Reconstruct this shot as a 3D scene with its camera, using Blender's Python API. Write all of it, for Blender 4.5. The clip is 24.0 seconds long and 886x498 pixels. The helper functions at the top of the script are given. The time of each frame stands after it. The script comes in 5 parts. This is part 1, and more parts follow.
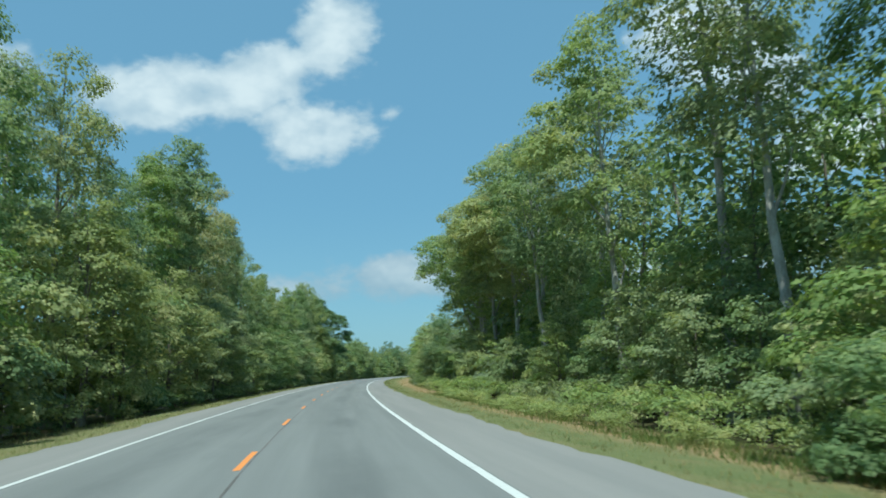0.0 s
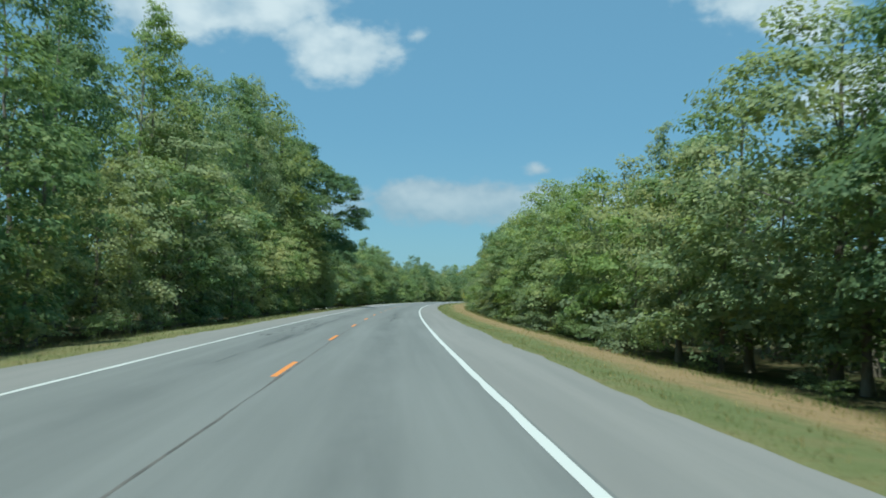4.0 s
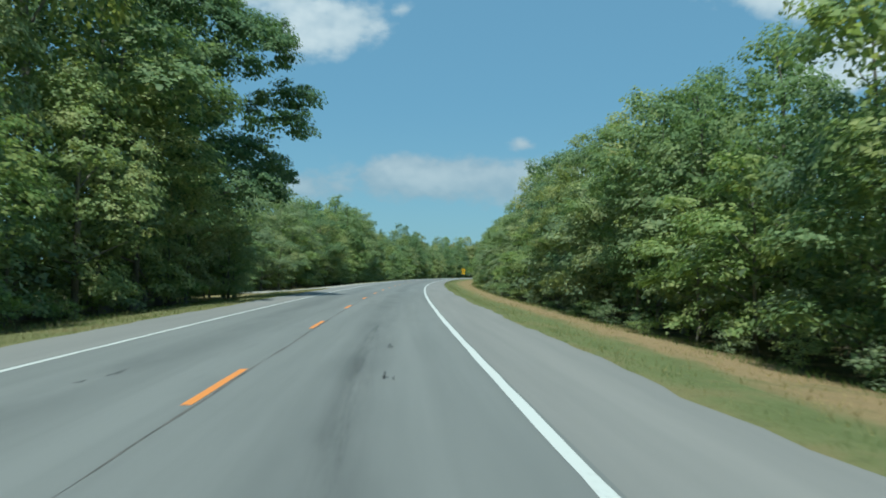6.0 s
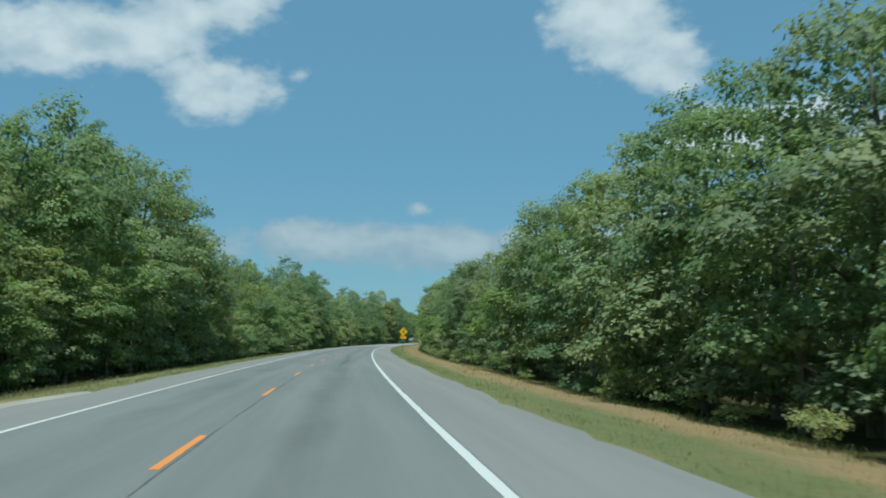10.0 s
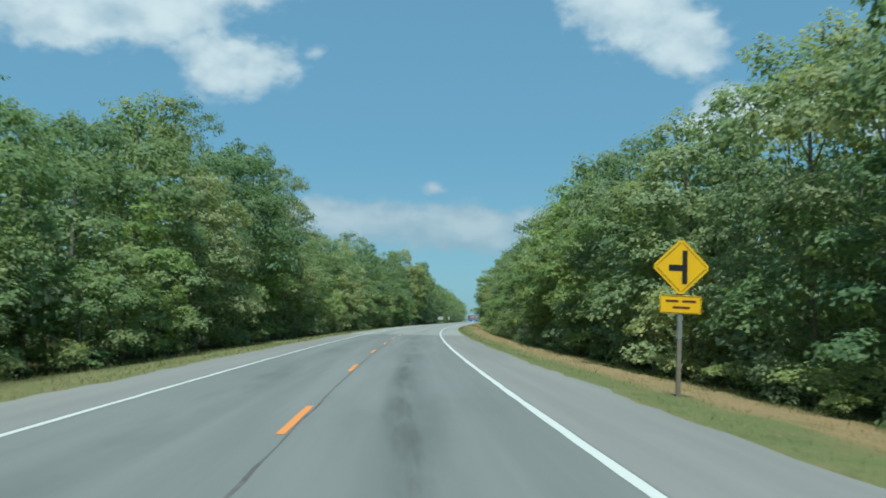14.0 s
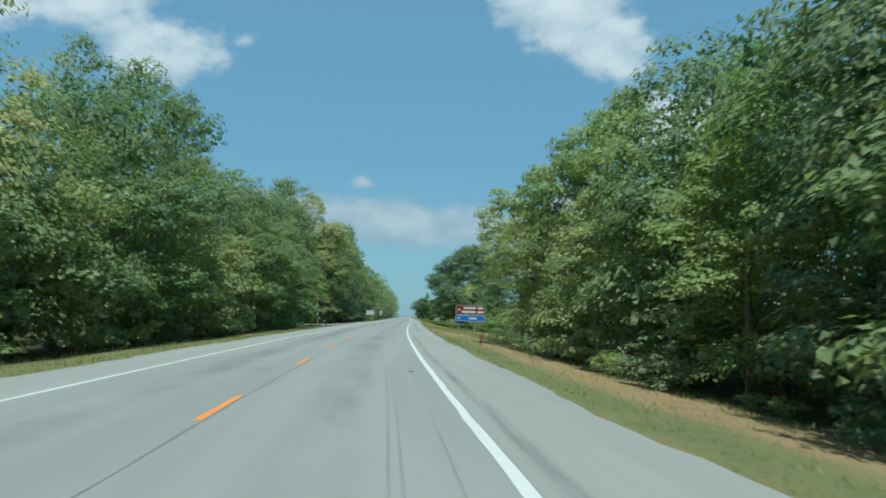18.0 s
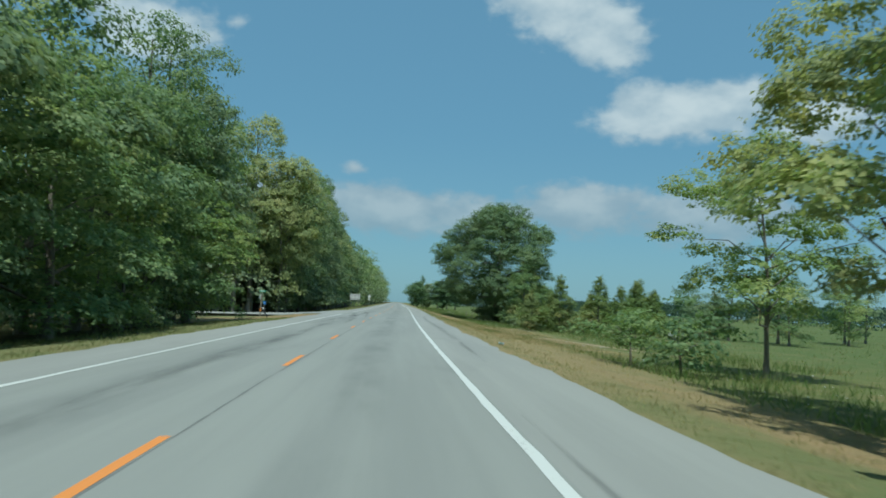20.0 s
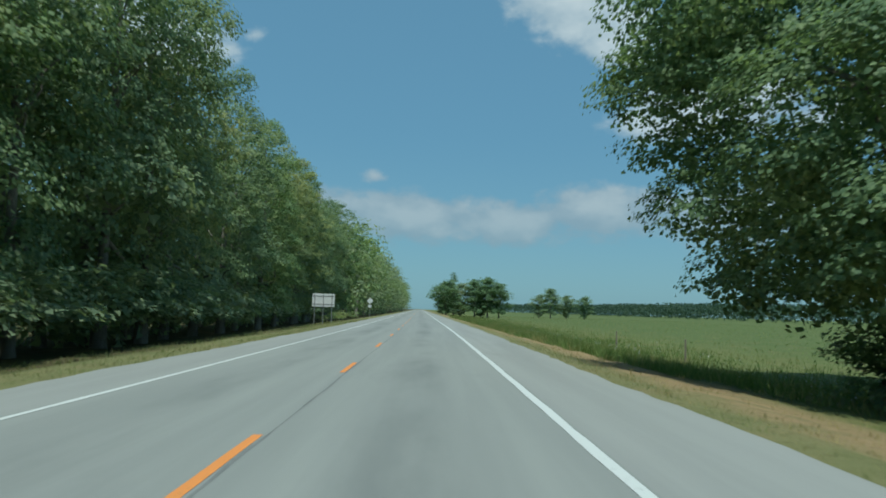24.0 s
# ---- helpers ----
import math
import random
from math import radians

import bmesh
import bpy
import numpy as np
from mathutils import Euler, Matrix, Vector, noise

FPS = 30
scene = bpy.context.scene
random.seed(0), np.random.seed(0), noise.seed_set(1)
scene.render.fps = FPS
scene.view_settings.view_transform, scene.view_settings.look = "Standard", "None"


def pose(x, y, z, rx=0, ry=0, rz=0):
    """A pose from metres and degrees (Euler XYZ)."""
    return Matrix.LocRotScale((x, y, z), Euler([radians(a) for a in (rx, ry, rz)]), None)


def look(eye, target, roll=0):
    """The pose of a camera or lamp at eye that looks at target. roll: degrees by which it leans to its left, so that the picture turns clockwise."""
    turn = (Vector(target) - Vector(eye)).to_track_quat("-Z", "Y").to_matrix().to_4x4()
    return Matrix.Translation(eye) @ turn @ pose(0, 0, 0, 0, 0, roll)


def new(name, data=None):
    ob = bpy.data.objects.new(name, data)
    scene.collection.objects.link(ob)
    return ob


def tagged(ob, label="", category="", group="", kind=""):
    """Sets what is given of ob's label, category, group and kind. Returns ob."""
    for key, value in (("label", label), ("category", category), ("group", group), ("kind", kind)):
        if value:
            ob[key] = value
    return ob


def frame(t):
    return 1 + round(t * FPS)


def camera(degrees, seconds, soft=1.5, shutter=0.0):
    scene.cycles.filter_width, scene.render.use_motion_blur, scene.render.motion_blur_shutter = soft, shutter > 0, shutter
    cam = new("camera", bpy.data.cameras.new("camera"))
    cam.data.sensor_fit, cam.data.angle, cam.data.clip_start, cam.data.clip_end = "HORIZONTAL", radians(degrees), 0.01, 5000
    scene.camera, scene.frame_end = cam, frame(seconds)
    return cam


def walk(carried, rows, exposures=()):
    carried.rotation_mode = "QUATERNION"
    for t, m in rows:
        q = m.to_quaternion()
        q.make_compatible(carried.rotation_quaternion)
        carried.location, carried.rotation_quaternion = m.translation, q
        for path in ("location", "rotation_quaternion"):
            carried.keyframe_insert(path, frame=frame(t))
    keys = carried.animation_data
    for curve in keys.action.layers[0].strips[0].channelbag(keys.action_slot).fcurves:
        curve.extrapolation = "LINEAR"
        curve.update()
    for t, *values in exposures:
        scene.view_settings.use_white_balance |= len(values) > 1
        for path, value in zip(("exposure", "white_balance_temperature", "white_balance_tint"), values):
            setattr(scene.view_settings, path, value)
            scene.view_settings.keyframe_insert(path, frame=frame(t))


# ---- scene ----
cam = camera(58.50, 24.0, soft=1.75, shutter=0.12)
# seconds, x, y, z, tilt, lean, turn of the camera on its way along the road
PATH = [
    (0.00, 1.502, 3.850, 1.492, 98.841, 1.741, -8.656),
    (0.50, 1.699, 17.455, 1.492, 98.405, 2.206, -8.926),
    (1.00, 2.018, 31.055, 1.492, 98.354, 0.640, -9.710),
    (1.50, 2.468, 44.648, 1.492, 97.308, 0.210, -8.171),
    (2.00, 3.030, 58.233, 1.492, 95.527, -0.148, -7.734),
    (2.50, 3.642, 71.811, 1.492, 95.441, -0.031, -7.210),
    (3.17, 4.615, 89.995, 1.492, 94.631, -0.637, -7.402),
    (3.83, 5.729, 107.896, 1.492, 93.833, -1.235, -7.592),
    (4.50, 7.012, 126.054, 1.492, 93.023, -1.841, -7.785),
    (5.00, 8.069, 139.597, 1.492, 93.110, -1.472, -8.232),
    (5.50, 9.200, 153.131, 1.492, 92.250, -2.808, -8.252),
    (6.00, 10.417, 166.655, 1.492, 91.849, -1.150, -8.709),
    (6.50, 11.722, 180.170, 1.492, 92.066, -0.459, -8.968),
    (7.00, 13.119, 193.678, 1.492, 95.067, 4.515, -10.087),
    (7.50, 14.580, 207.182, 1.492, 97.412, -2.023, -11.340),
    (8.00, 16.139, 220.680, 1.492, 96.315, -0.955, -10.108),
    (8.50, 17.776, 234.172, 1.492, 96.077, -0.992, -11.866),
    (9.00, 19.517, 247.652, 1.492, 95.770, -1.114, -12.423),
    (9.50, 21.281, 261.131, 1.492, 96.781, -0.724, -14.383),
    (10.17, 23.807, 279.172, 1.492, 96.489, -0.087, -16.444),
    (10.83, 26.470, 296.923, 1.492, 96.201, 0.542, -18.474),
    (11.50, 29.344, 314.932, 1.492, 95.909, 1.179, -20.534),
    (12.00, 31.599, 328.363, 1.492, 95.089, 0.787, -21.481),
    (12.50, 33.941, 341.798, 1.492, 94.601, -0.152, -21.965),
    (13.00, 36.377, 355.231, 1.492, 94.261, -0.900, -18.308),
    (13.50, 39.035, 368.630, 1.492, 93.490, -0.043, -14.024),
    (14.00, 41.795, 382.008, 1.492, 95.103, -1.056, -15.055),
    (14.50, 44.715, 395.345, 1.492, 94.542, -1.194, -15.501),
    (15.00, 47.746, 408.640, 1.492, 95.082, -1.553, -15.770),
    (15.50, 50.874, 421.889, 1.492, 96.855, -1.899, -16.649),
    (16.00, 54.115, 435.099, 1.492, 96.608, -0.493, -18.056),
    (16.50, 57.615, 448.241, 1.492, 96.329, -1.126, -18.762),
    (17.00, 61.229, 461.358, 1.492, 96.461, -1.719, -18.859),
    (17.50, 64.883, 474.476, 1.492, 95.148, -2.047, -19.445),
    (18.00, 68.650, 487.581, 1.492, 94.921, -1.948, -20.391),
    (18.50, 72.361, 500.725, 1.492, 92.627, -2.455, -20.238),
    (19.17, 77.492, 518.310, 1.492, 93.208, -2.650, -20.627),
    (19.83, 82.703, 535.604, 1.492, 93.780, -2.842, -21.011),
    (20.50, 88.123, 553.117, 1.492, 94.360, -3.037, -21.401),
    (21.00, 92.237, 566.159, 1.492, 92.613, -3.316, -20.517),
    (21.50, 96.382, 579.178, 1.492, 92.998, -3.599, -20.009),
    (22.00, 100.561, 592.161, 1.492, 93.621, -3.545, -20.177),
    (22.50, 104.829, 605.075, 1.492, 94.560, -1.758, -20.465),
    (23.00, 109.102, 617.929, 1.492, 94.552, -0.450, -19.791),
    (23.50, 113.308, 630.728, 1.492, 94.830, -0.717, -19.111),
    (24.00, 117.506, 643.492, 1.492, 94.358, -1.606, -19.477),
]
walk(cam, [(r[0], pose(*r[1:])) for r in PATH], [(0.0, 0.12, 5785.0, -4.0), (5.0, 0.0, 5785.0, -4.0), (7.5, -0.09, 5785.0, -4.0), (9.5, -0.15, 5785.0, -4.0), (12.5, -0.08, 5785.0, -4.0), (15.0, 0.03, 5785.0, -4.0), (18.0, -0.02, 5785.0, -4.0), (20.5, -0.28, 5785.0, -4.0), (21.5, -0.32, 5785.0, -4.0), (22.2, -0.24, 5785.0, -4.0), (23.0, -0.08, 5785.0, -4.0), (24.0, -0.31, 5785.0, -4.0)])

# ---- world, sun, exposure ----
SUN_AZ, SUN_EL = -158.0, 67.0        # degrees: azimuth clockwise from +y, height over the horizon
scene.view_settings.exposure = 0.0


def node(tree, kind, **inputs):
    """A node with its inputs set: a value, or a socket to link."""
    nd = tree.nodes.new("ShaderNode" + kind)
    for key, value in inputs.items():
        key = int(key[1:]) if key[0] == "i" and key[1:].isdigit() else key
        if isinstance(value, bpy.types.NodeSocket):
            tree.links.new(value, nd.inputs[key])
        else:
            nd.inputs[key].default_value = value
    return nd


def calc(tree, op, a, b=0.0, c=0.0, clamp=False):
    nd = node(tree, "Math", i0=a, i1=b, i2=c)
    nd.operation, nd.use_clamp = op, clamp
    return nd.outputs[0]


def ease(tree, value, lo, hi, a=0.0, b=1.0):
    nd = node(tree, "MapRange", Value=value)
    nd.interpolation_type = "SMOOTHSTEP"
    for i, v in enumerate((lo, hi, a, b)):
        nd.inputs[i + 1].default_value = v
    return nd.outputs[0]


def mixed(tree, fac, a, b, how="MIX"):
    nd = tree.nodes.new("ShaderNodeMix")
    nd.data_type, nd.blend_type = "RGBA", how
    for key, value in ((0, fac), (6, a), (7, b)):
        if isinstance(value, bpy.types.NodeSocket):
            tree.links.new(value, nd.inputs[key])
        else:
            nd.inputs[key].default_value = (*value, 1) if isinstance(value, tuple) and len(value) == 3 else value
    return nd.outputs[2]


def noise_of(tree, vector, scale, detail=4.0, rough=0.55, out=0):
    return node(tree, "TexNoise", Vector=vector, Scale=scale, Detail=detail, Roughness=rough).outputs[out]


# clouds: azimuth, height (degrees), half width, half height, tilt, weight
CLOUDS = (
    (-11.0, 19.4, 6.4, 3.0, 8, 1.0), (-4.5, 20.6, 6.8, 2.9, 20, 1.1), (-12.5, 19.0, 5.0, 2.4, 15, 0.9), (1.2, 24.2, 4.2, 3.6, 40, 1.0), (0.4, 17.0, 5.6, 2.2, 14, 0.85), (-2.0, 18.2, 4.0, 2.4, 0, 0.8),
    (-24.0, 20.0, 7.0, 2.4, 0, 0.75), (28.4, 22.2, 5.8, 4.2, -8, 1.1), (31.6, 19.6, 4.4, 3.4, -20, 0.9), (38.0, 14.0, 8.2, 2.5, 4, 1.05), (34.6, 14.7, 2.8, 1.9, 20, 0.9),
    (8.0, 7.0, 9.0, 2.1, 0, 0.95), (16.5, 6.6, 9.5, 2.3, 0, 0.95), (24.0, 6.4, 7.0, 2.1, 0, 0.85), (31.0, 7.2, 7.5, 2.4, 0, 0.9), (40.0, 6.8, 9.0, 2.6, 0, 0.9),
    (46.5, 13.2, 5.0, 2.2, 0, 0.9), (14.2, 9.4, 1.2, 0.7, 0, 0.5), (5.2, 18.6, 1.4, 0.8, 30, 0.45), (-2.0, 6.0, 6.0, 1.6, 0, 0.6), (70.0, 16.0, 9.0, 3.0, 8, 0.9), (-60.0, 14.0, 9.0, 3.0, 0, 0.9), (120.0, 20.0, 12.0, 4.0, 0, 0.9),
    (-120.0, 24.0, 12.0, 4.0, 10, 0.9), (178.0, 18.0, 14.0, 4.0, 0, 0.9))


def build_world():
    world = bpy.data.worlds.new("sky")
    world.use_nodes = True
    scene.world = world
    t = world.node_tree
    t.nodes.clear()
    sky = t.nodes.new("ShaderNodeTexSky")
    sky.sky_type, sky.sun_disc = "NISHITA", False
    sky.sun_elevation, sky.sun_rotation = radians(SUN_EL), radians(SUN_AZ)
    sky.air_density, sky.dust_density, sky.ozone_density = 1.0, 0.7, 1.6
    way = t.nodes.new("ShaderNodeTexCoord").outputs["Generated"]
    x, y, z = node(t, "SeparateXYZ", Vector=way).outputs
    az = calc(t, "MULTIPLY", calc(t, "ARCTAN2", x, y), 180 / math.pi)
    el = calc(t, "MULTIPLY", calc(t, "ARCSINE", z), 180 / math.pi)
    flat = node(t, "CombineXYZ", X=az, Y=calc(t, "MULTIPLY", el, 1.5), Z=0.0).outputs[0]
    big = calc(t, "SUBTRACT", noise_of(t, flat, 0.28, 3.0, 0.5), 0.5)
    small = calc(t, "SUBTRACT", noise_of(t, flat, 0.62, 6.0, 0.52), 0.5)
    thick = None
    for caz, cel, hw, hh, tilt, weight in CLOUDS:
        ca, sa = math.cos(radians(tilt)), math.sin(radians(tilt))
        da = calc(t, "SUBTRACT", az, caz)
        de = calc(t, "SUBTRACT", el, cel)
        u = calc(t, "ADD", calc(t, "MULTIPLY", da, ca / hw), calc(t, "MULTIPLY", de, sa / hw))
        v = calc(t, "ADD", calc(t, "MULTIPLY", da, -sa / hh), calc(t, "MULTIPLY", de, ca / hh))
        r2 = calc(t, "ADD", calc(t, "MULTIPLY", u, u), calc(t, "MULTIPLY", v, v))
        body = calc(t, "MULTIPLY_ADD", calc(t, "SQRT", r2), -weight, weight)
        thick = body if thick is None else calc(t, "MAXIMUM", thick, body)
    rag = calc(t, "ADD", thick, calc(t, "ADD", calc(t, "MULTIPLY", big, 0.6), calc(t, "MULTIPLY", small, 0.75)))
    cover = calc(t, "MULTIPLY", ease(t, rag, 0.03, 0.46, 0.0, 0.95), ease(t, el, 4.5, 12.0, 0.62, 1.0))
    # undersides are greyer: where the cloud thickens upwards
    above = node(t, "VectorMath", i0=flat, i1=(0.6, 1.9, 0.0)).outputs[0]
    under = calc(t, "SUBTRACT", noise_of(t, above, 0.28, 3.0, 0.5), noise_of(t, flat, 0.28, 3.0, 0.5))
    lit = ease(t, calc(t, "SUBTRACT", rag, calc(t, "MULTIPLY", under, 1.1)), 0.08, 1.15)
    low = ease(t, el, 4.0, 14.0, 0.76, 1.0)
    cloud = mixed(t, lit, (0.60, 0.71, 0.80), (0.94, 0.98, 1.0))
    cloud = mixed(t, 1.0, cloud, node(t, "CombineXYZ", X=low, Y=low, Z=low).outputs[0], "MULTIPLY")
    # scattered cumulus over the rest of the sky
    high = calc(t, "MULTIPLY_ADD", noise_of(t, way, 3.2, 6.0, 0.55), 2.6, -1.42)
    rag2 = calc(t, "MULTIPLY", high, calc(t, "MAXIMUM", ease(t, el, 29.0, 36.0), calc(t, "MULTIPLY", ease(t, calc(t, "ABSOLUTE", calc(t, "SUBTRACT", az, 10.0)), 55.0, 70.0), ease(t, el, 8.0, 14.0))))
    cover = calc(t, "MAXIMUM", cover, ease(t, rag2, 0.02, 0.45, 0.0, 0.92))
    sky_colour = node(t, "Gamma", Color=sky.outputs[0], Gamma=0.72).outputs[0]
    haze = mixed(t, ease(t, el, 0.0, 13.0), HAZE_LOW, HAZE)
    clear = mixed(t, 1.0, sky_colour, tuple(SKY_STRENGTH * k for k in SKY_TINT), "MULTIPLY")
    blue = node(t, "Background", Color=mixed(t, 0.62, clear, haze), Strength=1.0)
    white = node(t, "Background", Color=cloud, Strength=CLOUD_STRENGTH)
    both = node(t, "MixShader", i0=cover, i1=blue.outputs[0], i2=white.outputs[0])
    t.links.new(both.outputs[0], t.nodes.new("ShaderNodeOutputWorld").inputs[0])


HAZE = (0.192, 0.352, 0.500)      # thin summer haze in front of the sky
HAZE_LOW = (0.270, 0.420, 0.520)  # thicker towards the horizon
SKY_TINT, SKY_STRENGTH, CLOUD_STRENGTH = (0.60, 0.92, 1.0), 0.185, 0.78
build_world()
sun = new("sun", bpy.data.lights.new("sun", "SUN"))
sun.data.energy, sun.data.angle, sun.data.color = 5.0, radians(0.53), (1.0, 0.95, 0.86)
ca, ce = radians(SUN_AZ), radians(SUN_EL)
sun.matrix_basis = look((0, 0, 0), (-math.sin(ca) * math.cos(ce), -math.cos(ca) * math.cos(ce), -math.sin(ce)))


# ---- materials ----
def material(name, paint, rough=0.8, metal=0.0, spec=0.3):
    """paint(tree) returns the colour socket and, or None, a height socket with its strength in metres."""
    m = bpy.data.materials.new(name)
    m.use_nodes = True
    t = m.node_tree
    bsdf = t.nodes["Principled BSDF"]
    colour, relief = paint(t)
    t.links.new(colour, bsdf.inputs["Base Color"])
    bsdf.inputs["Metallic"].default_value = metal
    bsdf.inputs["Specular IOR Level"].default_value = spec
    if isinstance(rough, float):
        bsdf.inputs["Roughness"].default_value = rough
    else:
        t.links.new(rough(t), bsdf.inputs["Roughness"])
    if relief:
        bump = node(t, "Bump", Height=relief[0], Strength=1.0, Distance=relief[1])
        t.links.new(bump.outputs[0], bsdf.inputs["Normal"])
    return m


def place_of(t):
    return t.nodes.new("ShaderNodeTexCoord").outputs["Object"]


def speckled(a, b, scale, fine=None, relief=0.0, stretch=(1, 1, 1)):
    """Two colours mixed by noise at two scales, in object metres."""
    def paint(t):
        p = node(t, "Mapping", Vector=place_of(t), Scale=stretch).outputs[0]
        n1 = noise_of(t, p, scale, 4.0)
        n2 = noise_of(t, p, fine or scale * 9, 5.0, 0.65)
        f = ease(t, calc(t, "ADD", calc(t, "MULTIPLY", n1, 0.55), calc(t, "MULTIPLY", n2, 0.45)), 0.35, 0.65)
        return mixed(t, f, a, b), ((n2, relief) if relief else None)
    return paint


def asphalt(base, worn, dark):
    """Pavement by the road's own metres: u across, v along."""
    def paint(t):
        uv = t.nodes.new("ShaderNodeUVMap").outputs[0]
        u, v, _ = node(t, "SeparateXYZ", Vector=uv).outputs
        along = node(t, "CombineXYZ", X=u, Y=calc(t, "MULTIPLY", v, 0.035), Z=0.0).outputs[0]
        patch = node(t, "CombineXYZ", X=calc(t, "MULTIPLY", u, 0.7), Y=calc(t, "MULTIPLY", v, 0.16), Z=3.0).outputs[0]
        grain = noise_of(t, uv, 55.0, 3.0, 0.7)
        streak = noise_of(t, along, 1.1, 4.0, 0.6)
        blot = noise_of(t, patch, 0.9, 5.0, 0.6)
        c = mixed(t, ease(t, streak, 0.3, 0.72), base, worn)
        # oil-darkened middle of each lane, paler wheel tracks
        mid = calc(t, "ABSOLUTE", calc(t, "SUBTRACT", calc(t, "ABSOLUTE", u), 1.75))
        oily = calc(t, "MULTIPLY", ease(t, mid, 0.15, 0.75, 1.0, 0.0), ease(t, blot, 0.35, 0.7, 0.1, 0.75))
        c = mixed(t, calc(t, "MULTIPLY", oily, 0.85), c, dark)
        c = mixed(t, ease(t, blot, 0.56, 0.78, 0.0, 0.28), c, dark)
        c = mixed(t, ease(t, grain, 0.25, 0.75, 0.0, 0.22), c, worn)
        return c, (grain, 0.004)
    return paint


def leafy(a, b, c):
    """Leaf: colour varies from leaf to leaf and tree to tree; light passes through."""
    m = bpy.data.materials.new("leaves")
    m.use_nodes = True
    t = m.node_tree
    t.nodes.clear()
    geo = t.nodes.new("ShaderNodeNewGeometry")
    info = t.nodes.new("ShaderNodeObjectInfo")
    isl = geo.outputs["Random Per Island"]
    patch = noise_of(t, place_of(t), 0.35, 3.0)
    col = mixed(t, ease(t, isl, 0.0, 1.0), a, b)
    col = mixed(t, ease(t, calc(t, "ADD", patch, calc(t, "MULTIPLY", isl, 0.15)), 0.52, 0.78), col, c)
    hue = node(t, "HueSaturation", Color=col, Hue=calc(t, "MULTIPLY_ADD", calc(t, "POWER", info.outputs["Random"], 2.0), -0.042, 0.510), Saturation=calc(t, "MULTIPLY_ADD", info.outputs["Random"], -0.22, 1.05), Value=calc(t, "ADD", calc(t, "MULTIPLY_ADD", isl, 0.25, 1.05), calc(t, "MULTIPLY", info.outputs["Random"], 0.35)))
    col = hue.outputs[0]
    bsdf = node(t, "BsdfPrincipled", Roughness=0.58)
    bsdf.inputs["Specular IOR Level"].default_value = 0.24
    t.links.new(col, bsdf.inputs["Base Color"])
    trans = node(t, "BsdfTranslucent", Color=mixed(t, 1.0, col, (1.22, 1.22, 0.76), "MULTIPLY"))
    mix = node(t, "MixShader", i0=0.47, i1=bsdf.outputs[0], i2=trans.outputs[0])
    t.links.new(mix.outputs[0], t.nodes.new("ShaderNodeOutputMaterial").inputs[0])
    return m


def soil_paint(t):
    """The ground: colour of the strip it lies in, broken by grass, straw and bare patches."""
    base = node(t, "Attribute")
    base.attribute_name = "cover"
    base = base.outputs["Color"]
    p = place_of(t)
    n1, n2, n3 = noise_of(t, p, 0.55, 5.0, 0.65), noise_of(t, p, 4.0, 6.0, 0.7), noise_of(t, p, 38.0, 3.0, 0.7)
    c = mixed(t, ease(t, n1, 0.46, 0.72, 0.0, 0.6), base, (0.235, 0.19, 0.10))
    c = mixed(t, ease(t, n1, 0.58, 0.28, 0.0, 0.5), c, (0.12, 0.15, 0.06))
    c = mixed(t, ease(t, n2, 0.5, 0.75, 0.0, 0.45), c, (0.05, 0.055, 0.022))
    c = mixed(t, ease(t, n3, 0.35, 0.7, 0.0, 0.5), c, (0.26, 0.22, 0.12), "SOFT_LIGHT")
    return c, (calc(t, "ADD", n2, calc(t, "MULTIPLY", n3, 0.4)), 0.06)


def worn_paint(colour, under, amount):
    def paint(t):
        uv = t.nodes.new("ShaderNodeUVMap").outputs[0]
        rnd = t.nodes.new("ShaderNodeObjectInfo").outputs["Random"]
        shifted = node(t, "Mapping", Vector=uv, Location=node(t, "CombineXYZ", X=calc(t, "MULTIPLY", rnd, 90.0), Y=0.0, Z=0.0).outputs[0]).outputs[0]
        n1, n2 = noise_of(t, shifted, 9.0, 6.0, 0.7), noise_of(t, shifted, 0.25, 2.0)
        f = ease(t, calc(t, "ADD", calc(t, "MULTIPLY", n1, 0.7), calc(t, "MULTIPLY", n2, 0.3)), 0.62 - amount * 0.3, 0.76 - amount * 0.2)
        return mixed(t, f, colour, under), None
    return paint


ROAD_OLD = material("old_asphalt", asphalt((0.148, 0.156, 0.150), (0.188, 0.196, 0.188), (0.092, 0.100, 0.098)), 0.86)
ROAD_NEW = material("pale_pavement", asphalt((0.216, 0.224, 0.210), (0.260, 0.268, 0.248), (0.132, 0.140, 0.134)), 0.86)
SHOULDER = material("shoulder_asphalt", asphalt((0.188, 0.188, 0.178), (0.228, 0.224, 0.210), (0.152, 0.152, 0.144)), 0.9)
SHOULDER_NEW = material("pale_shoulder", asphalt((0.240, 0.244, 0.228), (0.280, 0.284, 0.264), (0.176, 0.180, 0.168)), 0.9)
SOIL = material("soil_and_grass", soil_paint, 0.95, spec=0.1)
GRAVEL = material("gravel", speckled((0.272, 0.256, 0.224), (0.400, 0.376, 0.328), 0.6, 30.0, 0.02), 0.95, spec=0.1)
DIRT = material("dirt", speckled((0.270, 0.205, 0.125), (0.360, 0.280, 0.180), 0.8, 25.0, 0.02), 0.95, spec=0.1)
WHITE_LINE = material("white_line_paint", worn_paint((0.528, 0.544, 0.520), (0.272, 0.272, 0.256), 0.25), 0.7)
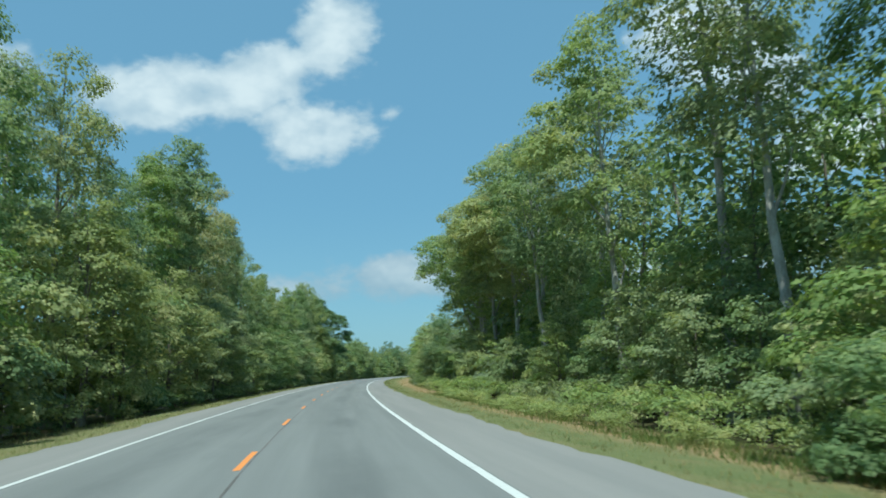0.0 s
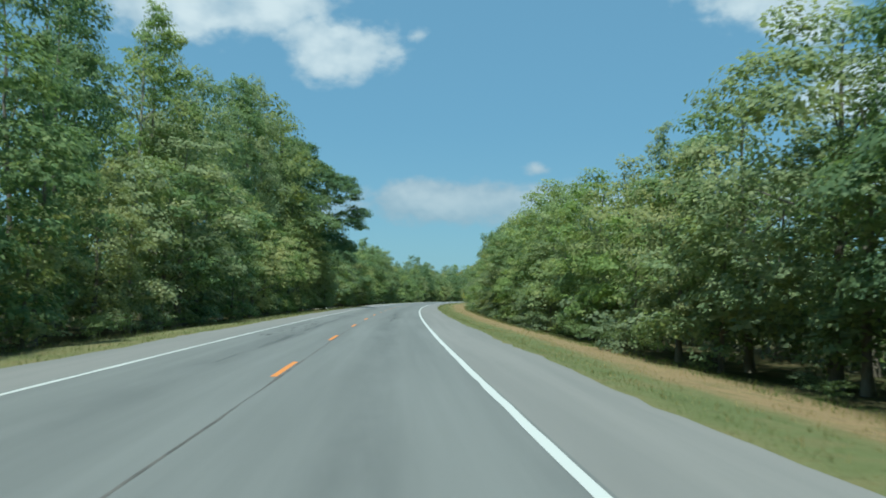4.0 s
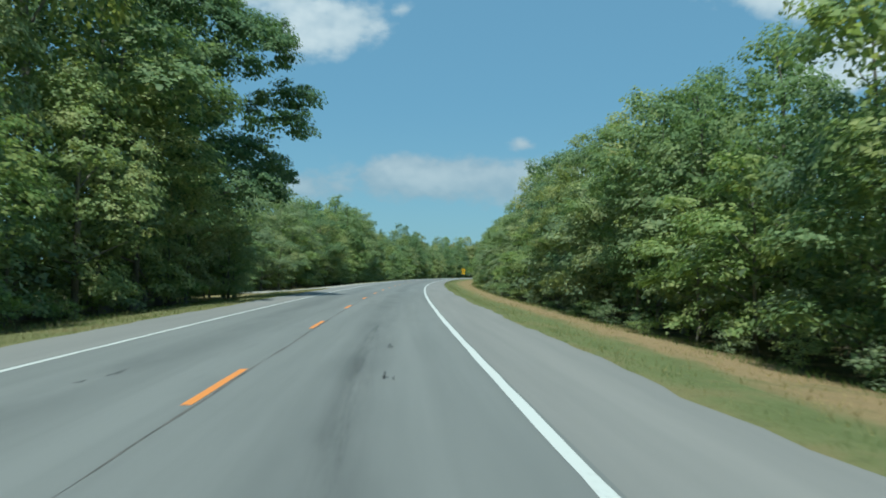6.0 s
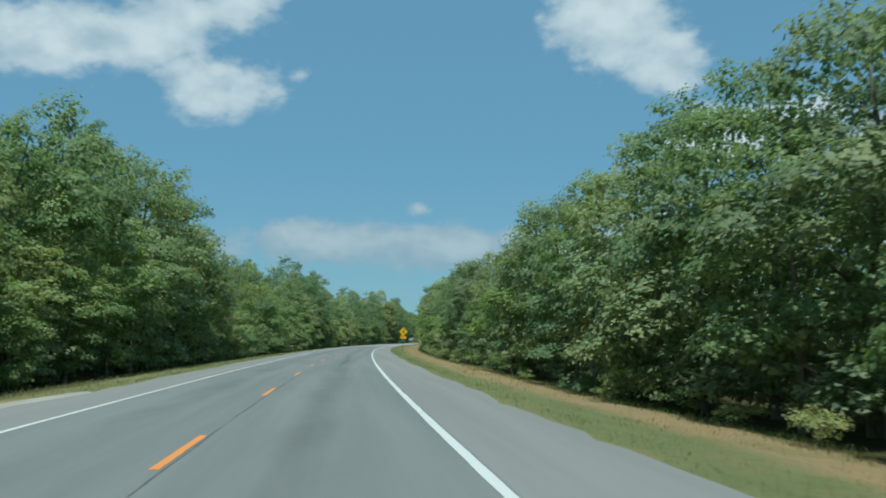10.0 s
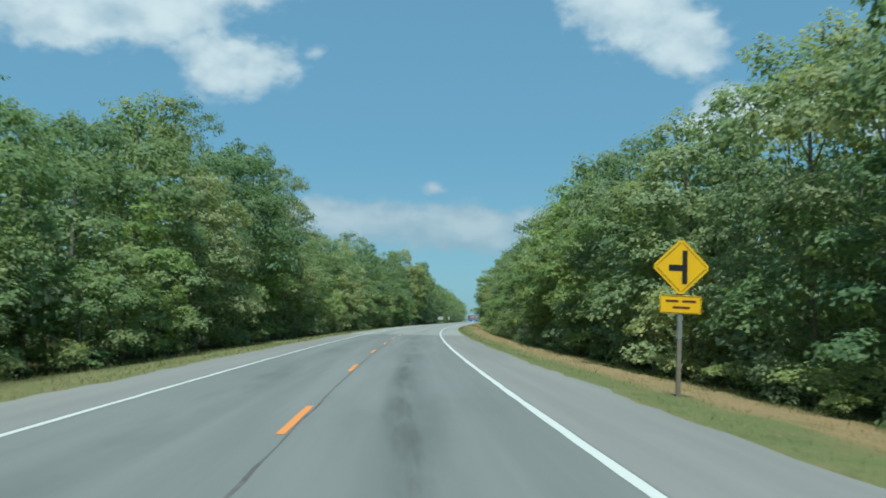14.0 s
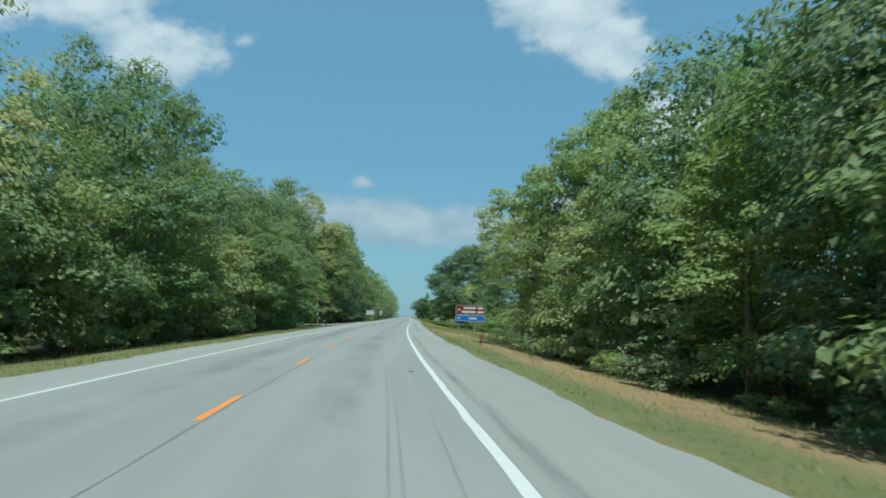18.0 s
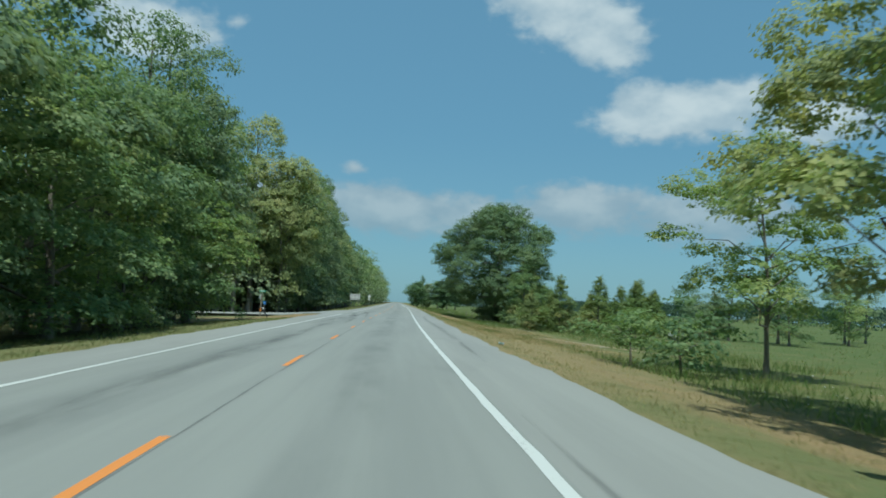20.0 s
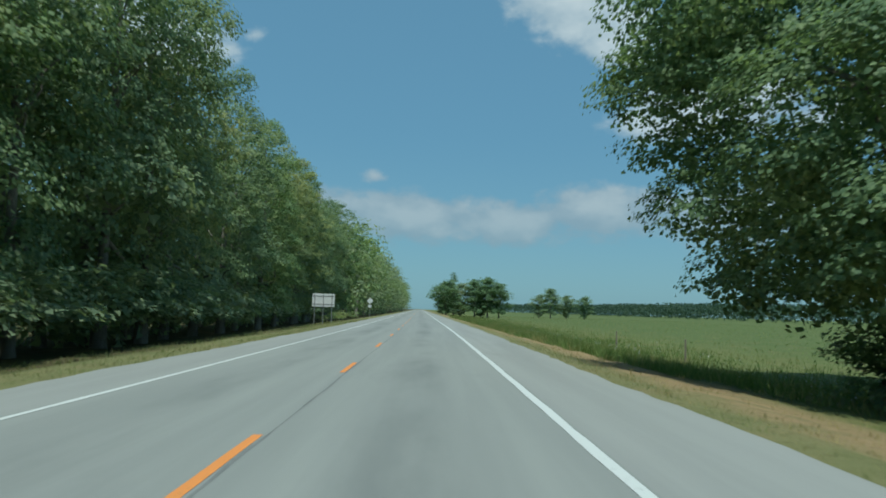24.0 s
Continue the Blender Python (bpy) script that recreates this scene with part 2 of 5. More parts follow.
YELLOW_LINE = material("yellow_line_paint", worn_paint((0.640, 0.240, 0.060), (0.336, 0.192, 0.080), 0.22), 0.7)
TAR = material("tar", speckled((0.080, 0.078, 0.072), (0.144, 0.136, 0.124), 2.0, 30.0), 0.75)
STAIN = material("rubber_stain", speckled((0.068, 0.072, 0.070), (0.120, 0.124, 0.120), 1.5, 12.0), 0.85)
FAINT = material("faint_tyre_mark", speckled((0.136, 0.142, 0.136), (0.184, 0.190, 0.180), 1.5, 14.0), 0.86)


def soft_mark():
    """Dark film on the pavement, thin and broken, fading to its sides (u from -1 to 1)."""
    m = bpy.data.materials.new("worn_dark_film")
    m.use_nodes = True
    t = m.node_tree
    t.nodes.clear()
    uv = t.nodes.new("ShaderNodeUVMap").outputs[0]
    u, v, _ = node(t, "SeparateXYZ", Vector=uv).outputs
    p = node(t, "CombineXYZ", X=calc(t, "MULTIPLY", u, 0.8), Y=calc(t, "MULTIPLY", v, 0.16), Z=0.0).outputs[0]
    broken = ease(t, noise_of(t, p, 1.1, 5.0, 0.65), 0.34, 0.66)
    side = ease(t, calc(t, "ABSOLUTE", u), 0.0, 1.0, 1.0, 0.0)
    cover = calc(t, "MULTIPLY", calc(t, "MULTIPLY", broken, side), 0.30)
    film = node(t, "BsdfPrincipled", Roughness=0.85)
    film.inputs["Base Color"].default_value = (0.075, 0.082, 0.082, 1)
    clear = t.nodes.new("ShaderNodeBsdfTransparent")
    mix = node(t, "MixShader", i0=cover, i1=clear.outputs[0], i2=film.outputs[0])
    t.links.new(mix.outputs[0], t.nodes.new("ShaderNodeOutputMaterial").inputs[0])
    return m


SOFT = soft_mark()
BARK = material("bark", speckled((0.13, 0.115, 0.09), (0.26, 0.24, 0.20), 1.2, 14.0, 0.03, (1, 1, 0.25)), 0.95, spec=0.1)
PALE_BARK = material("pale_bark", speckled((0.25, 0.24, 0.21), (0.46, 0.45, 0.41), 1.0, 12.0, 0.03, (1, 1, 0.3)), 0.95, spec=0.1)
LEAF = leafy((0.122, 0.184, 0.080), (0.186, 0.246, 0.110), (0.243, 0.284, 0.120))
LEAF_DARK = leafy((0.095, 0.154, 0.080), (0.145, 0.208, 0.102), (0.184, 0.236, 0.110))
LEAF_LIGHT = leafy((0.158, 0.224, 0.076), (0.230, 0.286, 0.104), (0.294, 0.314, 0.118))
LEAF_TAN = leafy((0.160, 0.200, 0.078), (0.232, 0.260, 0.104), (0.276, 0.290, 0.112))
# far leaves: darker and bluer, the haze of distance mixed into the colour
LEAF_HAZED = leafy((0.044, 0.079, 0.058), (0.066, 0.105, 0.075), (0.083, 0.116, 0.075))
CEDAR = leafy((0.120, 0.172, 0.060), (0.180, 0.225, 0.075), (0.250, 0.225, 0.080))
GRASS = leafy((0.085, 0.135, 0.035), (0.13, 0.18, 0.05), (0.22, 0.195, 0.085))
STRAW = leafy((0.25, 0.20, 0.095), (0.36, 0.29, 0.14), (0.17, 0.17, 0.06))
SIGN_YELLOW = material("sign_yellow", speckled((0.84, 0.47, 0.010), (0.90, 0.52, 0.016), 2.0), 0.4)
SIGN_BLACK = material("sign_black", speckled((0.014, 0.014, 0.016), (0.024, 0.024, 0.026), 3.0), 0.5)
SIGN_BROWN = material("sign_brown", speckled((0.120, 0.028, 0.018), (0.144, 0.036, 0.022), 2.0), 0.45)
SIGN_BLUE = material("sign_blue", speckled((0.012, 0.14, 0.46), (0.016, 0.16, 0.50), 2.0), 0.45)
SIGN_GREEN = material("sign_green", speckled((0.010, 0.32, 0.17), (0.016, 0.36, 0.19), 2.0), 0.45)
SIGN_WHITE = material("sign_white", speckled((0.560, 0.568, 0.560), (0.624, 0.624, 0.608), 3.0), 0.45)
ALUMINIUM = material("aluminium", speckled((0.600, 0.610, 0.600), (0.700, 0.700, 0.685), 1.5), 0.45, 0.1)
STEEL = material("galvanised_steel", speckled((0.240, 0.248, 0.248), (0.336, 0.344, 0.336), 6.0), 0.55, 0.5)
POST_WOOD = material("weathered_wood", speckled((0.160, 0.136, 0.104), (0.288, 0.256, 0.208), 3.0, 30.0, 0.01, (1, 1, 0.2)), 0.9)
ORANGE = material("orange_reflector", speckled((0.496, 0.160, 0.032), (0.560, 0.208, 0.048), 4.0), 0.5)
WHITE_PLASTIC = material("white_plastic", speckled((0.592, 0.584, 0.560), (0.656, 0.648, 0.624), 2.0), 0.4)
CAN_BLUE = material("can_blue", speckled((0.20, 0.45, 0.50), (0.50, 0.60, 0.62), 12.0), 0.35, 0.5)
BLACK_PAINT = material("black_paint", speckled((0.020, 0.022, 0.022), (0.048, 0.048, 0.046), 4.0), 0.5)


# ---- the road's line ----
KAPPA = [0.689, 0.598, 0.459, 0.467, 0.517, 0.591, 0.514, 0.492, 0.64, 0.633, 0.59, 0.394, 0.205, 0.01, -0.189, -0.04, -0.001]
SS = np.arange(-60.0, 3400.0, 2.0)
TH = np.cumsum(np.interp(SS, np.arange(17) * 50.0, np.array(KAPPA) / 1000)) * 2.0
TH -= np.interp(0, SS, TH)
RX, RY = np.cumsum(np.sin(TH)) * 2.0, np.cumsum(np.cos(TH)) * 2.0
RX, RY = RX - np.interp(0, SS, RX), RY - np.interp(0, SS, RY)
LINE_L, LINE_R, EDGE_L, EDGE_R = 3.276, 3.763, -5.0, 6.05


def spot(s, off):
    """World x, y at s metres along the road's middle line and off metres to its right."""
    th = np.interp(s, SS, TH)
    return np.interp(s, SS, RX) + off * np.cos(th), np.interp(s, SS, RY) - off * np.sin(th)


def lie(s, off):
    """Height of the ground: a low bank falls off from the pavement on both sides."""
    right = np.interp(off, (6.0, 6.4, 8.0, 10.0, 14.0, 22.0, 60.0), (-0.06, -0.03, -0.22, -0.5, -1.0, -1.25, -1.4))
    left = np.interp(-off, (4.8, 5.2, 7.0, 9.0, 12.0, 18.0, 60.0), (-0.06, -0.03, -0.18, -0.42, -0.75, -1.0, -1.2))
    return np.where(np.asarray(off) > 0, right, left)


def on(s, off, turn=0.0, scale=(1, 1, 1), lift=0.0):
    """A pose on the ground, turned from the road's heading (degrees, clockwise)."""
    x, y = spot(s, off)
    head = -math.degrees(np.interp(s, SS, TH)) - turn
    return pose(float(x), float(y), float(lie(s, off)) + lift, 0, 0, head) @ Matrix.Diagonal((*scale, 1))


# ---- building helpers ----
def mesh_of(name, verts, faces, mat, uv=None):
    me = bpy.data.meshes.new(name)
    me.from_pydata(np.asarray(verts).tolist() if not isinstance(verts, list) else verts, [], np.asarray(faces).tolist() if not isinstance(faces, list) else faces)
    me.materials.append(mat)
    if uv is not None:
        layer = me.uv_layers.new(name="UVMap")
        idx = np.empty(len(me.loops), dtype=np.int32)
        me.loops.foreach_get("vertex_index", idx)
        layer.data.foreach_set("uv", np.asarray(uv, dtype=np.float32)[idx].ravel())
    return me


def part(name, data, mat=None, parent=None, label=""):
    """Links a mesh, or a bmesh, as one object under a thing or a part."""
    if isinstance(data, bmesh.types.BMesh):
        bm, data = data, bpy.data.meshes.new(name)
        bm.to_mesh(data)
        bm.free()
        data.materials.append(mat)
    ob = new(name, data)
    ob.parent = parent
    return tagged(ob, label)


def thing(name, label, category, group="", kind=""):
    return tagged(new(name), label, category, group, kind)


def strip(s0, s1, step, a, b, z=0.0, wob=0.0, seed=0, cols=1):
    """Vertices, faces and road metres of a ribbon between offsets a and b (numbers or functions of s)."""
    n = max(2, int(round((s1 - s0) / step)) + 1)
    s = np.linspace(s0, s1, n)
    rng = np.random.default_rng(seed)
    lo = np.array([a(v) if callable(a) else a for v in s]) + rng.normal(0, wob, n)
    hi = np.array([b(v) if callable(b) else b for v in s]) + rng.normal(0, wob, n)
    vs, uv, fs = [], [], []
    for k in range(cols + 1):
        off = lo + (hi - lo) * k / cols
        x, y = spot(s, off)
        vs.append(np.c_[x, y, np.full(n, z)])
        uv.append(np.c_[off, s])
    for k in range(cols):
        i = np.arange(n - 1) + k * n
        fs.append(np.c_[i, i + n, i + n + 1, i + 1])
    return np.vstack(vs), np.vstack(fs), np.vstack(uv)


def box(bm, size, at=(0, 0, 0), bevel=0.0, turn=None):
    m = Matrix.Translation(at) @ (turn or Matrix()) @ Matrix.Diagonal((*size, 1))
    made = bmesh.ops.create_cube(bm, size=1.0, matrix=m)
    if bevel:
        edges = list({e for v in made["verts"] for e in v.link_edges})
        bmesh.ops.bevel(bm, geom=edges, offset=bevel, segments=2, affect="EDGES", profile=0.6)
    return bm


def rod(bm, r, h, at=(0, 0, 0), sides=10, r2=None, turn=None):
    m = Matrix.Translation(at) @ (turn or Matrix()) @ Matrix.Translation((0, 0, h / 2))
    bmesh.ops.create_cone(bm, cap_ends=True, segments=sides, radius1=r, radius2=r if r2 is None else r2, depth=h, matrix=m)
    return bm


def plate(bm, outline, thick, at=(0, 0, 0), face=None):
    """A flat plate of that outline (x, z), its front towards -y."""
    face = face or Matrix()
    m = Matrix.Translation(at) @ face
    front = [bm.verts.new(m @ Vector((x, -thick / 2, z))) for x, z in outline]
    back = [bm.verts.new(m @ Vector((x, thick / 2, z))) for x, z in outline]
    bm.faces.new(front), bm.faces.new(back[::-1])
    for i in range(len(outline)):
        j = (i + 1) % len(outline)
        bm.faces.new((front[j], front[i], back[i], back[j]))
    bmesh.ops.recalc_face_normals(bm, faces=bm.faces)
    return bm


def rounded(w, h, r, n=5):
    pts = []
    for cx, cz, a0 in ((w / 2 - r, h / 2 - r, 0), (-w / 2 + r, h / 2 - r, 90), (-w / 2 + r, -h / 2 + r, 180), (w / 2 - r, -h / 2 + r, 270)):
        for k in range(n):
            a = radians(a0 + 90 * k / (n - 1))
            pts.append((cx + r * math.cos(a), cz + r * math.sin(a)))
    return pts


# ---- ground ----
def soil_colour(s, off):
    """Dry grass, mown grass, forest floor with the trees' shade put into its colour, field."""
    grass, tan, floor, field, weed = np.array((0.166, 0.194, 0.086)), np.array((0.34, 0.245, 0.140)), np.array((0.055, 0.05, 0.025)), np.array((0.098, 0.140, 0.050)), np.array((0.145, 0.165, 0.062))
    open_r = np.clip((s - 556) / 14, 0, 1)
    if off > 0:
        wave = 0.5 * math.sin(s * 0.13) + 0.35 * math.sin(s * 0.41 + 1)
        near = np.clip((off - (8.2 if s < 300 else 7.7) - 0.5 * wave) / 1.3, 0, 1) + 0.3 * np.clip(1 - (off - 6.0) / 0.5, 0, 1)
        c = grass * (1 - near) + tan * near
        # litter colour, darkened to paint the shade under the trees from here out
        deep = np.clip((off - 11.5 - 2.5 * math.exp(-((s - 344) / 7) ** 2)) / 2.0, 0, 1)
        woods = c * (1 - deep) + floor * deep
        far = np.clip((off - 10.5) / 4.0, 0, 1)
        farther = np.clip((off - 24) / 10.0, 0, 1)
        mown = tan * 0.75 + grass * 0.3
        if s > 636:
            far = np.clip((off - 9.4) / 1.6, 0, 1)
            path = np.clip((off - 7.2) / 0.8, 0, 1)
            mown = (grass * 0.7 + tan * 0.3) * (1 - path) + tan * path
        meadow = mown * (1 - far) + (weed * (1 - farther) + field * farther) * far
        bare = np.clip((s - 592) / 8, 0, 1) * np.clip((646 - s) / 6, 0, 1) * np.clip((off - 7.4) / 0.8, 0, 1) * np.clip((17.5 - off) / 2.0, 0, 1) * (0.7 + 0.3 * math.sin(s * 0.7 + off))
        meadow = meadow * (1 - bare) + np.array((0.36, 0.245, 0.145)) * bare
        return woods * (1 - open_r) + meadow * open_r
    # same painted tree shade on the left, beginning ahead of the trunks
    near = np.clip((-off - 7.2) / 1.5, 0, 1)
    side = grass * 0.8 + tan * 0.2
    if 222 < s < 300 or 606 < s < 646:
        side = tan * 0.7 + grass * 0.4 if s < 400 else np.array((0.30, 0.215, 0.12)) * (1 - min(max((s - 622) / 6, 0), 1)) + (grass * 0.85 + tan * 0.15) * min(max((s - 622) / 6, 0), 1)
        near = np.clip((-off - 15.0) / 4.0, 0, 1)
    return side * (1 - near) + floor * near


def build_ground():
    s = np.concatenate([np.arange(-58.0, 760.0, 2.0), np.arange(760, 1400, 10.0), np.arange(1400, 3390, 60.0)])
    off = np.array([-1150, -700, -400, -200, -100, -60, -40, -30, -24, -20, -17, -15, -13.5, -12, -11, -10, -9, -8.2, -7.6, -7, -6.4, -5.8, -5.2, -4.8, -2.5, 0, 2.5, 5.0, 6.0, 6.4, 7, 7.6, 8.2, 8.8, 9.4, 10, 10.8, 11.6, 12.4, 13.4, 14.6, 16, 18, 20, 24, 30, 40, 60, 100, 200, 400, 700, 1150.0])
    n, m = len(s), len(off)
    S, O = np.meshgrid(s, off, indexing="ij")
    x, y = spot(S, O)
    z = lie(S, O)
    rng = np.random.default_rng(3)
    smooth = ((O < -4) & (((S > 624) & (S < 659)) | ((S > 238) & (S < 304)))) | ((O > 5) & (O < 24) & (S > 596) & (S < 645))
    z = z + rng.normal(0, 0.03, z.shape) * (np.abs(O - 0.5) > 6.4) * ~smooth
    i = np.arange(n * m).reshape(n, m)
    faces = np.stack([i[:-1, :-1], i[:-1, 1:], i[1:, 1:], i[1:, :-1]], -1).reshape(-1, 4)
    me = mesh_of("ground", np.stack([x, y, z], -1).reshape(-1, 3), faces, SOIL)
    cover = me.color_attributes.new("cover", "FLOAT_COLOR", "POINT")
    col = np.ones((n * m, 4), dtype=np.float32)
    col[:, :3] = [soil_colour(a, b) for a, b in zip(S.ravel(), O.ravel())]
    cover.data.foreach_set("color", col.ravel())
    for p in me.polygons:
        p.use_smooth = True
    tagged(part("ground", me), "grass verges, dry mown strips, forest floor with tree shade in its colour, and green field beside the highway", "ground", kind="structure")


build_ground()


# ---- pavement and its markings ----
SEAM = 461.0


def build_road():
    road = thing("road", "two-lane rural highway of weathered grey asphalt with paved shoulders", "road", kind="structure")
    for name, s0, s1, mat, label in (("asphalt_lanes", -58, SEAM, ROAD_OLD, "older, darker grey asphalt"), ("pavement_lanes", SEAM, 1800, ROAD_NEW, "newer, paler grey pavement")):
        v, f, uv = strip(s0, s1, 2.0, -LINE_L - 0.12, LINE_R + 0.12, 0.0, 0.0, 1, 8)
        part(name, mesh_of(name, v, f, mat, uv), None, road, label)
    for name, s0, s1, a, b, mat in (("left_shoulder", -58, SEAM, EDGE_L, -LINE_L - 0.12, SHOULDER), ("right_shoulder", -58, SEAM, LINE_R + 0.12, EDGE_R, SHOULDER),
                                    ("left_shoulder", SEAM, 1800, EDGE_L, -LINE_L - 0.12, SHOULDER_NEW), ("right_shoulder", SEAM, 1800, LINE_R + 0.12, EDGE_R, SHOULDER_NEW)):
        v, f, uv = strip(s0, s1, 1.0, a, b, 0.0, 0.0, 7, 3)
        rng = np.random.default_rng(11)
        cnt = len(v) // 4
        k = slice(0, cnt) if a < 0 else slice(3 * cnt, 4 * cnt)
        v[k, 0] += rng.normal(0, 0.05, cnt) + 0.08 * np.sin(np.arange(cnt) * 0.37)
        part(name, mesh_of(name, v, f, mat, uv), None, road, "paved shoulder with a ragged edge")
    for off in (-LINE_L, LINE_R):
        pieces = ((-58, 614.7), (615.2, 627.5), (643.5, 1500)) if off < 0 else ((-58, 1500),)
        for s0, s1 in pieces:
            w = 0.075 if off > 0 else 0.055
            v, f, uv = strip(s0, s1, 1.0, off - w, off + w, 0.004, 0.006, 5)
            part("edge_line", mesh_of("edge_line", v, f, WHITE_LINE, uv), None, road, "solid white edge line")
    # broken yellow line: one dash, then copies on its mesh
    v = np.array([(-0.06, 0, 0), (0.06, 0, 0), (0.062, 1.0, 0), (0.058, 2.0, 0), (0.06, 3.30, 0), (-0.055, 3.30, 0), (-0.062, 2.0, 0), (-0.058, 1.0, 0)])
    dash = mesh_of("dash", v, [[0, 1, 2, 7], [7, 2, 3, 6], [6, 3, 4, 5]], YELLOW_LINE, v[:, :2])
    for k in range(-4, 100):
        s = 5.345 + k * 12.19
        ob = part("dash", dash, None, road)
        x, y = spot(s, 0.0)
        ob.matrix_basis = pose(float(x), float(y), 0.004, 0, 0, -math.degrees(np.interp(s + 1.5, SS, TH)))
    # tarred joint beside the yellow line
    rng = np.random.default_rng(5)
    wander = np.cumsum(rng.normal(0, 0.006, 2000))
    wander -= np.convolve(wander, np.ones(60) / 60, "same")

    def joint(s):
        return 0.10 + 0.012 * math.sin(s * 0.21) + float(wander[int(s + 60) % 2000])
    for s0, s1, mat in ((-50, SEAM, TAR), (SEAM, 780, FAINT)):
        v, f, uv = strip(s0, s1, 0.7, lambda s: joint(s) - 0.017 - 0.009 * math.sin(s * 1.7), lambda s: joint(s) + 0.017 + 0.010 * math.sin(s * 0.9), 0.0025, 0.006, 9)
        part("tar_joint", mesh_of("tar_joint", v, f, mat, uv), None, road, "thin tarred lane joint")
    # end of the older surfacing
    v, f, uv = strip(SEAM - 0.05, SEAM + 0.05, 0.1, -LINE_L, LINE_R, 0.0025, 0.0, 2, 12)
    v[:, :2] += np.random.default_rng(4).normal(0, 0.02, (len(v), 2))
    part("transverse_joint", mesh_of("transverse_joint", v, f, TAR, uv), None, road, "dark joint across the road")
    return road


def stain(road, s, off, length, width, seed, mat, name="stain"):
    """An uneven dark blot on the road."""
    rng = np.random.default_rng(seed)
    n = 22
    a = np.linspace(0, 2 * math.pi, n, endpoint=False)
    r = 1 + 0.28 * np.sin(a * 3 + seed) + rng.normal(0, 0.14, n)
    ds, do = np.sin(a) * r * length / 2, np.cos(a) * r * width / 2
    x, y = spot(s + ds, off + do)
    v = np.c_[x, y, np.full(n, 0.003)]
    part(name, mesh_of(name, v, [list(range(n - 1, -1, -1))], mat), None, road)


def band(road, s0, s1, off, w, name, label, z=0.0025):
    """A worn band on the pavement, fading out to its sides: off is a function of s."""
    n = int((s1 - s0) / 1.0) + 1
    s = np.linspace(s0, s1, n)
    mid = np.array([off(v) for v in s])
    taper = np.sin(np.pi * np.clip((s - s0) / (s1 - s0), 0.02, 0.98)) ** 0.5
    vs, uv = [], []
    for k in (-1, 0, 1):
        x, y = spot(s, mid + k * w / 2 * taper)
        vs.append(np.c_[x, y, np.full(n, z)])
        uv.append(np.c_[np.full(n, float(k)), s])
    i = np.concatenate([np.arange(n - 1), np.arange(n - 1) + n])
    part(name, mesh_of(name, np.vstack(vs), np.c_[i, i + n, i + n + 1, i + 1], SOFT, np.vstack(uv)), None, road, label)


road = build_road()
rng = np.random.default_rng(21)
for s0, s1, o0, o1, count in ((142, 158, -2.7, -1.5, 16), (166, 180, -2.6, -1.6, 6), (176, 184, 1.4, 2.4, 2), (60, 70, -2.4, -1.4, 4)):
    for k in range(count * 3):
        stain(road, rng.uniform(s0, s1), rng.uniform(o0, o1), rng.uniform(0.25, 1.3), rng.uniform(0.04, 0.16), k, STAIN, "rubber_stain")
for s, o, ln, wd in ((459.0, -1.5, 1.0, 1.3), (467.5, -1.9, 1.6, 0.9), (471, 1.2, 0.7, 0.5), (475, -3.1, 0.9, 0.5)):
    stain(road, s, o, ln, wd, int(s), STAIN, "tar_patch")
for o, s0, s1 in ((2.55, 478, 520), (2.68, 482, 512), (3.2, 480, 508)):
    band(road, s0, s1, lambda s: o + 0.03 * math.sin(s * 0.3), 0.07, "tyre_mark", "long dark tyre mark")
for s, o in ((625.7, 4.02), (642.9, 4.3)):
    v, f, uv = strip(s - 0.06, s + 0.06, 0.06, o + 0.08, o + 0.34, 0.004, 0.008, 3)
    part("tick", mesh_of("tick", v, f, WHITE_LINE, uv), None, road, "short white survey tick on the shoulder")
band(road, 478, 560, lambda s: 4.18 + 0.05 * math.sin(s * 0.2), 0.42, "edge_wear", "dark worn strip beside the edge line", 0.0024)
band(road, 570, 640, lambda s: 4.9 + 0.1 * math.sin(s * 0.13), 0.6, "edge_wear", "dark worn strip along the shoulder", 0.0024)
# oil-darkened lengths of lane
for k, (o, s0, s1, w) in enumerate(((1.6, 384, 416, 0.9), (1.7, 320, 352, 0.8), (-1.6, 130, 168, 0.7), (1.75, 160, 190, 0.7), (-1.7, 540, 600, 0.8))):
    band(road, s0, s1, lambda s: o + 0.06 * math.sin(s * 0.23), w, "oil_trace", "dull dark oil trace in the middle of the lane", 0.0021 + 0.0001 * (k % 3))
# turning traffic has swept broad dark bands round the junction
for k, (s0, s1, o0, o1, w) in enumerate(((594, 642, -2.5, -1.2, 1.1), (598, 640, -0.9, -2.9, 0.8), (618, 655, -0.6, -2.6, 0.7), (628, 662, -2.4, 2.4, 0.45), (632, 664, -2.9, 1.6, 0.4))):
    band(road, s0, s1, lambda s: o0 + (o1 - o0) * ((s - s0) / (s1 - s0)) ** 1.6, w, "tyre_mark", "broad faint tyre sweep", 0.0026 + k * 0.0003)


